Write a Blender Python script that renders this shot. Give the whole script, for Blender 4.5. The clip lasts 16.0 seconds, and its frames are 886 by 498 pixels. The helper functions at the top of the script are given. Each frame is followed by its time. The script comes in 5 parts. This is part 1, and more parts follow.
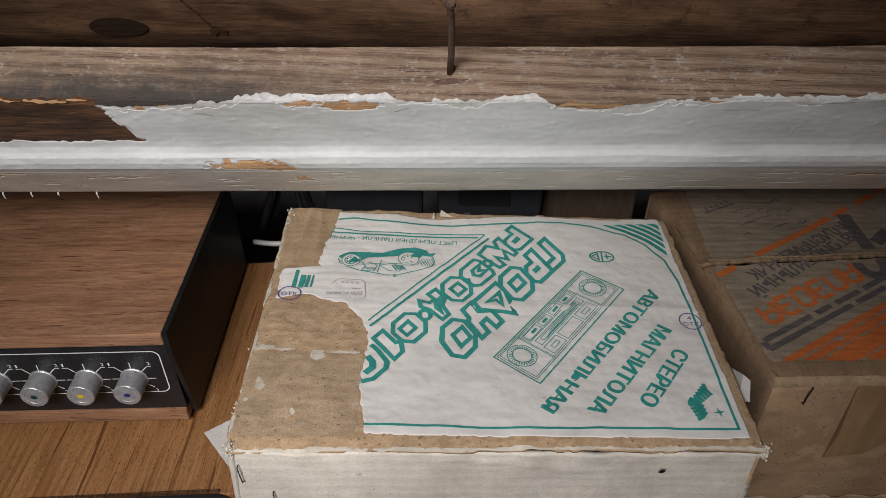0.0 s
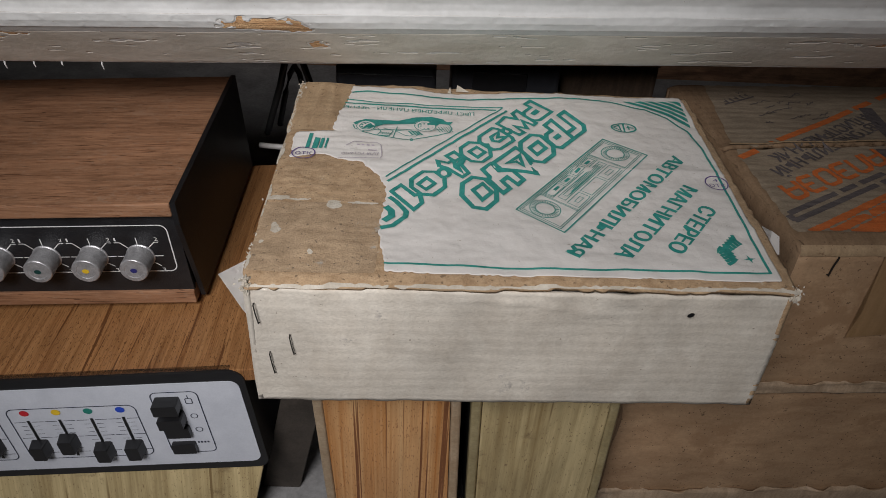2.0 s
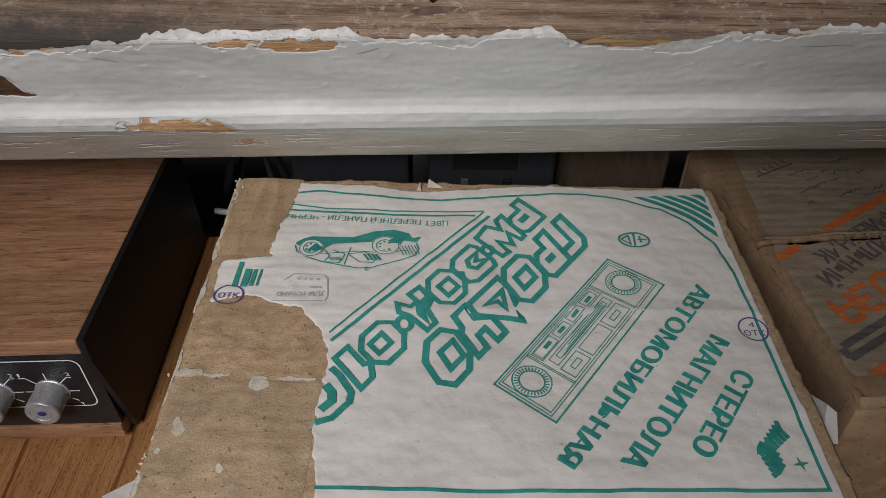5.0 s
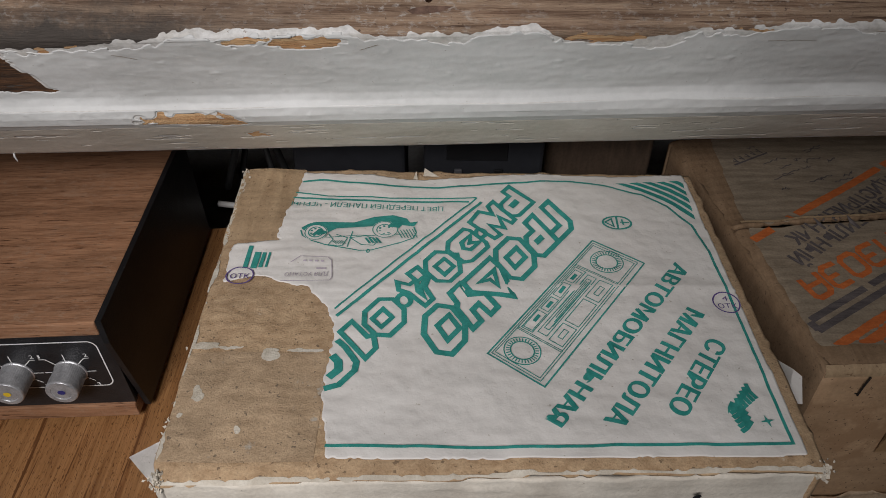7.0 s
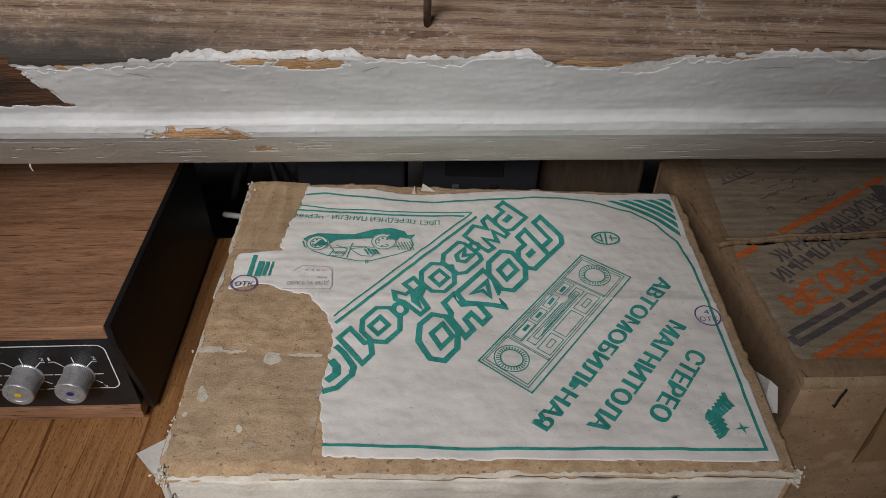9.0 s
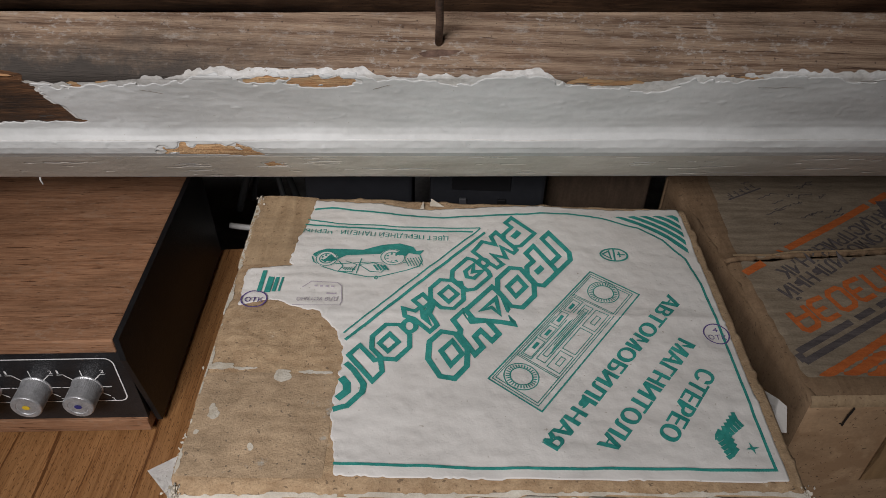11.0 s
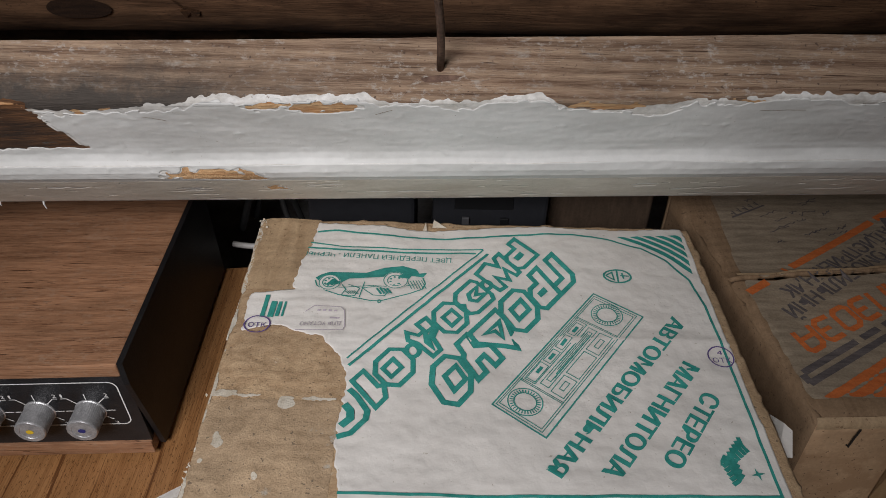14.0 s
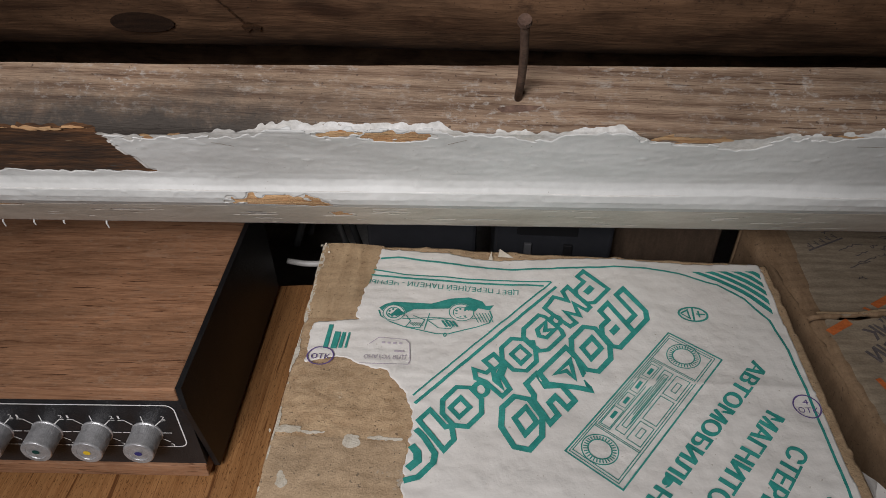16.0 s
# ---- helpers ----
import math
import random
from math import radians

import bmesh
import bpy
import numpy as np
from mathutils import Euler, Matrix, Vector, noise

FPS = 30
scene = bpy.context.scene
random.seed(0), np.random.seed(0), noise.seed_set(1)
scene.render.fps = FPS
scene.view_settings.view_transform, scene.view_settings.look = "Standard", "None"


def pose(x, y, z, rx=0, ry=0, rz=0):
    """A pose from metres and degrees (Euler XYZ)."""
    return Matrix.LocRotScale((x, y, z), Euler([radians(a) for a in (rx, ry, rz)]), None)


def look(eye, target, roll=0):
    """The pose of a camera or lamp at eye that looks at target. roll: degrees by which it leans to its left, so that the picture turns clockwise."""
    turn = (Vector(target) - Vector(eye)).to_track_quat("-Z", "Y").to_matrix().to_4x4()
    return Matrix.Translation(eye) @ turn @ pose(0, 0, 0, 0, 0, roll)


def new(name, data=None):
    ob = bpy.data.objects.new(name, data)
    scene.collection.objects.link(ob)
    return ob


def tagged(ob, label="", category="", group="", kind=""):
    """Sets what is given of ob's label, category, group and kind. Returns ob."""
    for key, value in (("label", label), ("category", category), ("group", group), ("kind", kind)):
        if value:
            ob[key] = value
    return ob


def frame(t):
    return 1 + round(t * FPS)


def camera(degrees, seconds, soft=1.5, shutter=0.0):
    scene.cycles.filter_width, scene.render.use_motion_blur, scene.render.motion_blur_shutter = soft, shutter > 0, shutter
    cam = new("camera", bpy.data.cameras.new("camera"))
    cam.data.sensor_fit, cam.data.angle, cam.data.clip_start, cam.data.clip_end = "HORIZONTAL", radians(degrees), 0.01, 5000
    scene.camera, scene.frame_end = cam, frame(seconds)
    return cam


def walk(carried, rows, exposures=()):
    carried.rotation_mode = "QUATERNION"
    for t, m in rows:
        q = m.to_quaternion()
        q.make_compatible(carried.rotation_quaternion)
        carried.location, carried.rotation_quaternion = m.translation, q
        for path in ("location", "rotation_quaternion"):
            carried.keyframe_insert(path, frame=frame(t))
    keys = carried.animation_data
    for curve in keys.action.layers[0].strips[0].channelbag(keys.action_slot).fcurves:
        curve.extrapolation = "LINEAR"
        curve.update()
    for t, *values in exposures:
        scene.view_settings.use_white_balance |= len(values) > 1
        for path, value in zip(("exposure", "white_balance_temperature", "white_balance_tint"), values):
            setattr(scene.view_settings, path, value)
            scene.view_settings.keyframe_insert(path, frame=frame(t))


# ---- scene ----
cam = camera(59.9, 16.0, soft=0.8)
METRES, EYE, TILT, LEAN, TURN = 0.46, 0.685, -36.48, -1.88, 0.0
ROWS = [
    (0.0, 0.0, 0.0, 0.0, 0.0, 0.0, -0.0),
    (0.5, -0.0148, -0.0048, -0.0045, 0.03, -0.14, 0.05),
    (1.0, -0.05, -0.008, -0.0209, -0.25, -0.32, -0.09),
    (1.5, -0.0689, -0.0041, -0.0839, -0.55, -0.7, -0.4),
    (2.0, -0.0342, 0.0318, -0.1765, -0.4, -1.35, -0.5),
    (2.5, -0.0117, 0.0982, -0.2233, 0.25, -1.92, -0.37),
    (3.0, -0.0117, 0.1926, -0.1368, 1.27, -2.37, -0.28),
    (3.5, -0.0168, 0.273, -0.0616, 1.7, -2.86, -0.14),
    (4.0, 0.0256, 0.2868, 0.0125, 1.42, -3.54, 0.19),
    (4.5, 0.0274, 0.2844, 0.0408, 0.99, -4.11, 0.37),
    (7.0, 0.023, 0.2045, 0.0309, 0.03, -4.15, 0.94),
    (7.5, 0.0209, 0.1906, 0.027, 0.21, -3.8, 0.81),
    (8.0, 0.0144, 0.174, 0.0315, 0.35, -3.48, 0.59),
    (8.5, 0.0197, 0.1632, 0.0334, 0.28, -3.32, 0.32),
    (9.0, 0.0316, 0.1585, 0.0318, 0.22, -3.13, 0.13),
    (11.5, 0.0178, 0.1551, 0.0505, 0.24, -2.62, -0.19),
    (12.0, 0.0193, 0.1549, 0.0538, 0.27, -2.44, -0.18),
    (12.5, 0.0127, 0.1583, 0.0614, 0.31, -2.4, -0.14),
    (13.0, 0.0126, 0.1633, 0.0589, 0.28, -2.33, -0.01),
    (13.5, 0.0141, 0.1581, 0.0756, 0.33, -2.22, 0.16),
    (14.0, 0.0201, 0.1578, 0.0686, 0.48, -2.22, 0.21),
    (14.5, 0.018, 0.1469, 0.0691, 0.89, -1.98, 0.13),
    (15.0, 0.021, 0.1392, 0.1021, 1.54, -1.51, -0.07),
    (15.5, 0.0086, 0.1529, 0.1069, 2.44, -1.61, -0.48),
    (16.0, -0.0234, 0.1922, 0.1033, 3.25, -1.91, -1.1),
]
EXPOSURES = [(0.0, 0.18), (1.2, 0.12), (2.2, -0.03), (3.0, -0.08), (4.5, -0.10), (9.0, -0.10), (12.5, 0.0), (16.0, 0.05)]
walk(cam, [(t, pose(0, 0, EYE, TILT, LEAN, TURN) @ pose(METRES * x, METRES * y, METRES * z, 90 + pitch, roll, yaw)) for t, x, y, z, yaw, pitch, roll in ROWS], EXPOSURES)

# ---- light: unseen lamp behind the viewer, narrowed to dim the edges; faint world fill ----
world = bpy.data.worlds.new("room_world")
scene.world = world
world.use_nodes = True
world.node_tree.nodes["Background"].inputs[0].default_value = (0.85, 0.92, 1.0, 1)
world.node_tree.nodes["Background"].inputs[1].default_value = 0.12


def lamp(name, eye, target, size, watts, colour):
    data = bpy.data.lights.new(name, "AREA")
    data.shape, data.size, data.energy, data.color = "DISK", size, watts, colour
    data.spread = radians(62)
    ob = new(name, data)
    ob.matrix_world = look(eye, target)
    return ob


lamp("unseen_lamp", (-0.28, -0.42, 1.05), (-0.115, 0.40, 0.33), 0.42, 1.58, (1.0, 0.97, 0.985))

# ---- materials ----


def nodes_of(name):
    m = bpy.data.materials.new(name)
    m.use_nodes = True
    return m, m.node_tree.nodes, m.node_tree.links, m.node_tree.nodes["Principled BSDF"]


def ramp_of(n, l, fac, stops):
    r = n.new("ShaderNodeValToRGB")
    e = r.color_ramp.elements
    while len(e) < len(stops):
        e.new(0.5)
    for el, (pos, col) in zip(e, stops):
        el.position, el.color = pos, (*col, 1) if len(col) == 3 else col
    l.new(fac, r.inputs[0])
    return r.outputs[0]


def noise_of(n, l, vec, scale, detail=5, rough=0.6, warp=0.0):
    t = n.new("ShaderNodeTexNoise")
    t.inputs["Scale"].default_value, t.inputs["Detail"].default_value = scale, detail
    t.inputs["Roughness"].default_value, t.inputs["Distortion"].default_value = rough, warp
    l.new(vec, t.inputs["Vector"])
    return t.outputs["Fac"]


def coords_of(n, l, stretch=(1, 1, 1), turn=(0, 0, 0), shift=(0, 0, 0)):
    c = n.new("ShaderNodeTexCoord")
    m = n.new("ShaderNodeMapping")
    m.inputs["Scale"].default_value = stretch
    m.inputs["Rotation"].default_value = [radians(a) for a in turn]
    m.inputs["Location"].default_value = shift
    l.new(c.outputs["Object"], m.inputs["Vector"])
    return m.outputs[0]


def mix_of(n, l, fac, a, b, kind="MIX"):
    x = n.new("ShaderNodeMix")
    x.data_type, x.blend_type = "RGBA", kind
    if isinstance(fac, float):
        x.inputs[0].default_value = fac
    else:
        l.new(fac, x.inputs[0])
    for i, v in ((6, a), (7, b)):
        if isinstance(v, tuple):
            x.inputs[i].default_value = (*v, 1)
        else:
            l.new(v, x.inputs[i])
    return x.outputs[2]


def bump_of(n, l, bsdf, height, strength, dist=0.001):
    b = n.new("ShaderNodeBump")
    b.inputs["Strength"].default_value, b.inputs["Distance"].default_value = strength, dist
    l.new(height, b.inputs["Height"])
    l.new(b.outputs[0], bsdf.inputs["Normal"])


def surface(name, dark, light, stretch=(1, 1, 1), scale=60, rough=0.6, bump=0.3, fine=400, spots=None, metal=0.0, turn=(0, 0, 0), low=0.35, high=0.65, spec=0.5, big=9, dist=0.001, spot_scale=40, spot_at=0.66, speckle=0.8, blotch=1.0, specks=None, specks_at=0.66):
    """Two tones by stretched grain, broad blotches over them, fine speckle, optional spots."""
    m, n, l, p = nodes_of(name)
    v = coords_of(n, l, stretch, turn)
    v1 = coords_of(n, l)
    grain = noise_of(n, l, v, scale, 8, 0.65, 0.4)
    col = ramp_of(n, l, grain, [(low, dark), (high, light)])
    blot = ramp_of(n, l, noise_of(n, l, v1, big, 4), [(0.3, (1 - 0.28 * blotch,) * 3), (0.7, (1 + 0.1 * blotch,) * 3)])
    col = mix_of(n, l, 1.0, col, blot, "MULTIPLY")
    speck = ramp_of(n, l, noise_of(n, l, v1, fine, 3), [(0.35, (0.82, 0.82, 0.82)), (0.6, (1.05, 1.05, 1.05))])
    col = mix_of(n, l, speckle, col, speck, "MULTIPLY")
    if spots:
        s = ramp_of(n, l, noise_of(n, l, v1, spot_scale, 6, 0.7), [(spot_at, (0, 0, 0)), (spot_at + 0.05, (1, 1, 1))])
        col = mix_of(n, l, s, col, spots)
    if specks:
        s = ramp_of(n, l, noise_of(n, l, v1, 420, 2, 0.5), [(specks_at, (0, 0, 0)), (specks_at + 0.04, (0.85, 0.85, 0.85))])
        col = mix_of(n, l, s, col, specks)
    l.new(col, p.inputs["Base Color"])
    p.inputs["Roughness"].default_value, p.inputs["Metallic"].default_value = rough, metal
    p.inputs["Specular IOR Level"].default_value = spec
    h = n.new("ShaderNodeMath")
    h.operation = "ADD"
    l.new(grain, h.inputs[0])
    l.new(noise_of(n, l, v1, fine, 3), h.inputs[1])
    bump_of(n, l, p, h.outputs[0], bump, dist)
    return m


def plain(name, colour, rough=0.5, metal=0.0, vary=0.12, scale=120, bump=0.08, spec=0.5):
    m, n, l, p = nodes_of(name)
    v = coords_of(n, l)
    f = noise_of(n, l, v, scale, 5)
    lo = tuple(c * (1 - vary) for c in colour)
    hi = tuple(min(1, c * (1 + vary)) for c in colour)
    l.new(ramp_of(n, l, f, [(0.3, lo), (0.7, hi)]), p.inputs["Base Color"])
    p.inputs["Roughness"].default_value, p.inputs["Metallic"].default_value = rough, metal
    p.inputs["Specular IOR Level"].default_value = spec
    bump_of(n, l, p, f, bump, 0.0005)
    return m


def wood(name, dark, light, stretch, scale, rough=0.6, rings=0.0, ring_scale=60.0, ring_dir="Z", fibre=1.0, scuff=None, scuff_at=0.62, scuff_scale=30, knots=None, turn=(0, 0, 0), bump=0.3, blot=(0.65, 1.15), lines=None, line_at=0.35, stain=None, pores=None, pore_at=0.60, pore_stretch=(1, 1, 1), chalk=None, warp=9.0):
    """Sawn or veneered wood: broad grain, fibres, growth rings, dark pores, scuffs and dark marks."""
    m, n, l, p = nodes_of(name)
    v0 = coords_of(n, l)
    v = coords_of(n, l, stretch, turn)
    vf = coords_of(n, l, tuple(s * (1 if s < 2 else 3.2) for s in stretch), turn, (3, 5, 7))
    g = noise_of(n, l, v, scale, 6, 0.6, 0.7)
    f = noise_of(n, l, vf, scale * 1.6, 4, 0.7, 0.2)
    mix = n.new("ShaderNodeMix")
    mix.data_type = "FLOAT"
    mix.inputs[0].default_value = 0.45 * fibre
    l.new(g, mix.inputs[2])
    l.new(f, mix.inputs[3])
    val = mix.outputs[0]
    if rings:
        w = n.new("ShaderNodeTexWave")
        w.bands_direction = ring_dir
        w.inputs["Scale"].default_value, w.inputs["Distortion"].default_value = ring_scale, warp
        w.inputs["Detail"].default_value, w.inputs["Detail Scale"].default_value = 3.0, 0.9
        l.new(coords_of(n, l, (0.06, 1, 1) if ring_dir != "X" else (1, 1, 0.06), turn), w.inputs["Vector"])
        mx = n.new("ShaderNodeMix")
        mx.data_type = "FLOAT"
        mx.inputs[0].default_value = rings
        l.new(val, mx.inputs[2])
        l.new(w.outputs["Fac"], mx.inputs[3])
        val = mx.outputs[0]
    mid = tuple((a * 0.45 + b * 0.55) for a, b in zip(dark, light))
    col = ramp_of(n, l, val, [(0.37, dark), (0.5, mid), (0.62, light)])
    col = mix_of(n, l, 1.0, col, ramp_of(n, l, noise_of(n, l, coords_of(n, l, tuple(max(1.0, s ** 0.5) for s in stretch), turn, (7, 1, 3)), 10, 6, 0.6, 0.6), [(0.3, (blot[0],) * 3), (0.7, (blot[1],) * 3)]), "MULTIPLY")
    if lines:
        vl = coords_of(n, l, tuple(s * (1 if s < 2 else 2.0) for s in stretch), turn, (11, 2, 4))
        col = mix_of(n, l, ramp_of(n, l, noise_of(n, l, vl, scale * 1.1, 3, 0.5, 0.3), [(line_at - 0.03, (1, 1, 1)), (line_at, (0, 0, 0))]), col, lines)
    if knots:
        col = mix_of(n, l, ramp_of(n, l, noise_of(n, l, v0, 27, 7, 0.72), [(0.575, (0, 0, 0)), (0.69, (0.8, 0.8, 0.8))]), col, knots)
    if scuff:
        vs = coords_of(n, l, (1, 2.5, 2.5), (0, 0, 0), (1, 9, 2))
        col = mix_of(n, l, ramp_of(n, l, noise_of(n, l, vs, scuff_scale, 9, 0.75), [(scuff_at, (0, 0, 0)), (scuff_at + 0.1, (0.75, 0.75, 0.75))]), col, scuff)
    if pores:
        col = mix_of(n, l, ramp_of(n, l, noise_of(n, l, coords_of(n, l, pore_stretch, turn, (5, 5, 1)), 420, 2, 0.5), [(pore_at, (0, 0, 0)), (pore_at + 0.05, (0.85, 0.85, 0.85))]), col, pores)
    if chalk:
        # fine flecks of old whitewash caught in the grain, in drifts
        fleck = ramp_of(n, l, noise_of(n, l, coords_of(n, l, (1, 1.8, 1.8), (0, 0, 0), (2, 3, 8)), 170, 6, 0.75), [(0.53, (0, 0, 0)), (0.62, (0.85, 0.85, 0.85))])
        drift = ramp_of(n, l, noise_of(n, l, coords_of(n, l, (1, 2.2, 2.2), (0, 0, 0), (4, 1, 2)), 17, 5, 0.65), [(0.40, (0, 0, 0)), (0.66, (0.9, 0.9, 0.9))])
        col = mix_of(n, l, mix_of(n, l, 1.0, fleck, drift, "MULTIPLY"), col, chalk)
    if stain:
        # mildew creeping up from the paint's rim, thickest towards one end
        sep = n.new("ShaderNodeSeparateXYZ")
        l.new(v0, sep.inputs[0])

        def sums(a, k, c, b=None, clamp=False):
            q = n.new("ShaderNodeMath")
            q.operation, q.use_clamp = "MULTIPLY_ADD", clamp
            l.new(a, q.inputs[0])
            q.inputs[1].default_value = k
            if b is None:
                q.inputs[2].default_value = c
            else:
                l.new(b, q.inputs[2])
            return q.outputs[0]

        rise = sums(sep.outputs[0], -0.030, 0.0, sep.outputs[2])
        wild = sums(noise_of(n, l, v0, 45, 9, 0.75), 0.036, -0.018)
        near = sums(sums(rise, 1.0, 0.0, wild), -62.0, 3.45, clamp=True)
        side = sums(sep.outputs[0], -9.0, -0.25, clamp=True)
        prod = n.new("ShaderNodeMath")
        prod.operation = "MULTIPLY"
        l.new(near, prod.inputs[0])
        l.new(side, prod.inputs[1])
        col = mix_of(n, l, prod.outputs[0], col, stain)
    l.new(col, p.inputs["Base Color"])
    p.inputs["Roughness"].default_value = rough
    add = n.new("ShaderNodeMath")
    l.new(val, add.inputs[0])
    l.new(f, add.inputs[1])
    bump_of(n, l, p, add.outputs[0], bump, 0.001)
    return m


M_BEAM = wood("weathered_pine", (0.185, 0.108, 0.068), (0.49, 0.345, 0.235), (1.3, 15, 15), 17, 0.85, 0.13, 55, "Z", 1.3, (0.47, 0.41, 0.35), 0.58, 30, None, bump=0.9, lines=(0.12, 0.070, 0.045), line_at=0.33, stain=(0.075, 0.062, 0.052), pores=(0.11, 0.07, 0.05), pore_at=0.68, chalk=(0.60, 0.56, 0.51), warp=5.0)
M_TORN = wood("torn_dark_wood", (0.010, 0.005, 0.003), (0.17, 0.075, 0.028), (2.4, 26, 26), 6, 0.9, bump=1.0, blot=(0.3, 1.3), lines=(0.28, 0.20, 0.12), line_at=0.25)
M_CHIP = wood("fresh_chipped_wood", (0.42, 0.18, 0.06), (0.72, 0.48, 0.26), (2, 30, 30), 9, 0.8, bump=0.9, lines=(0.16, 0.07, 0.03), line_at=0.30)
M_PAINT = surface("old_white_paint", (0.575, 0.577, 0.557), (0.665, 0.667, 0.650), (1, 3, 3), 14, 0.62, 0.22, 210, (0.52, 0.47, 0.39), low=0.3, high=0.6, big=9, speckle=0.22, blotch=0.5, spot_scale=30, spot_at=0.70, specks=(0.36, 0.33, 0.29), specks_at=0.74)
M_CREAM = surface("cream_paint", (0.56, 0.515, 0.435), (0.70, 0.66, 0.585), (1, 3, 3), 16, 0.62, 0.3, 210, (0.36, 0.29, 0.21), low=0.3, high=0.6, big=12, speckle=0.3, blotch=0.6, spot_scale=38, spot_at=0.68)
M_UNDER = surface("cream_undercoat", (0.58, 0.555, 0.51), (0.78, 0.77, 0.75), (1, 2, 2), 60, 0.6, 0.4, 300, (0.22, 0.17, 0.12), spot_scale=90, spot_at=0.67)
# Dark tone for the shade inside the paint cracks.
M_CRACKSHADE = plain("crack_shade", (0.28, 0.24, 0.19), 0.9)
M_LOG = wood("dark_log", (0.105, 0.050, 0.026), (0.31, 0.170, 0.092), (1.3, 4.5, 4.5), 9, 0.72, 0.05, 6, "Z", 0.8, None, knots=(0.07, 0.035, 0.02), bump=0.8, blot=(0.45, 1.25), lines=(0.06, 0.03, 0.017), line_at=0.27, pores=(0.05, 0.028, 0.018), pore_at=0.66)
M_LOG_KNOT = surface("log_knot", (0.035, 0.016, 0.008), (0.075, 0.036, 0.018), (1, 6, 6), 30, 0.8, 0.5)
M_CARD = surface("brown_cardboard", (0.36, 0.235, 0.130), (0.53, 0.375, 0.225), (1, 1.5, 1), 130, 0.9, 0.5, 900, (0.55, 0.45, 0.33), spot_scale=55, spot_at=0.67, specks=(0.15, 0.10, 0.06), specks_at=0.655)
# Kraft for tops and sides, darker than the fronts: shade put into the colour.
M_CARD_DARK = surface("kraft_shaded", (0.21, 0.13, 0.07), (0.29, 0.19, 0.11), (8, 1, 1), 30, 0.85, 0.25, 600, (0.15, 0.09, 0.05), spot_scale=18, spot_at=0.66, specks=(0.10, 0.06, 0.035))
M_CARD_PALE = surface("pale_cardboard", (0.59, 0.535, 0.45), (0.70, 0.65, 0.56), (1.6, 1, 1), 34, 0.9, 0.35, 520, (0.42, 0.39, 0.35), big=16, spot_scale=30, spot_at=0.66, speckle=0.4, blotch=0.8, specks=(0.30, 0.26, 0.21), specks_at=0.725)
# The same kraft, lightened to stand in for light on the fronts.
M_CARD_FRONT = surface("kraft_front_lit", (0.385, 0.237, 0.130), (0.51, 0.335, 0.195), (1, 1, 3), 26, 0.75, 0.3, 400, (0.36, 0.22, 0.12), spot_scale=14, spot_at=0.6, speckle=0.5, specks=(0.12, 0.07, 0.04))
M_TAPE = surface("brown_paper_tape", (0.36, 0.245, 0.14), (0.47, 0.335, 0.20), (6, 1, 1), 30, 0.65, 0.25, 500, specks=(0.18, 0.11, 0.06))
M_TAPE_PALE = surface("pale_packing_tape", (0.46, 0.33, 0.215), (0.60, 0.45, 0.31), (6, 1, 1), 30, 0.5, 0.3, 500, (0.36, 0.25, 0.16), spot_scale=30, spot_at=0.62)
M_TAPE_CLEAR = surface("yellowed_clear_tape", (0.31, 0.19, 0.09), (0.40, 0.25, 0.13), (6, 1, 1), 20, 0.3, 0.15, 500, speckle=0.3)
M_PAPER = surface("aged_paper", (0.66, 0.63, 0.59), (0.73, 0.705, 0.665), (1, 1, 1), 14, 0.72, 0.30, 300, (0.60, 0.53, 0.43), big=9, spot_scale=13, spot_at=0.70, speckle=0.12, blotch=0.35, specks=(0.42, 0.38, 0.32), specks_at=0.72)
M_FUZZ = surface("frayed_paper", (0.48, 0.42, 0.33), (0.66, 0.61, 0.52), (1, 1, 1), 90, 0.95, 0.5, 700, speckle=0.3)
M_GREEN = surface("green_ink", (0.015, 0.235, 0.200), (0.040, 0.335, 0.285), (1, 1, 1), 150, 0.7, 0.0, 900)
M_FADED = surface("faded_dark_ink", (0.075, 0.063, 0.064), (0.145, 0.122, 0.117), (1, 6, 1), 70, 0.85, 0.1, 700)
M_VIOLET = plain("violet_ink", (0.10, 0.06, 0.20), 0.7)
M_STAMP_FAINT = plain("faint_violet_ink", (0.40, 0.35, 0.40), 0.7)
M_BLACKINK = plain("black_ink", (0.03, 0.035, 0.06), 0.8, vary=0.4)
M_ORANGE = surface("orange_ink", (0.50, 0.11, 0.02), (0.62, 0.17, 0.04), (1, 6, 1), 60, 0.8, 0.1, 600)
# Print ground, darkened in colour for the shade over this box top.
M_BAREPRINT = surface("printed_kraft_shaded", (0.235, 0.182, 0.125), (0.345, 0.278, 0.198), (2, 8, 1), 26, 0.85, 0.2, 600)
M_WALNUT = wood("walnut_veneer", (0.18, 0.082, 0.042), (0.40, 0.215, 0.120), (1.0, 20, 20), 11, 0.40, 0.0, fibre=1.2, bump=0.12, blot=(0.70, 1.2), lines=(0.095, 0.042, 0.021), line_at=0.34, scuff=(0.38, 0.235, 0.15), scuff_at=0.58, scuff_scale=11, pores=(0.085, 0.038, 0.02), pore_at=0.66, pore_stretch=(0.2, 2.2, 2.2), chalk=(0.32, 0.21, 0.14))
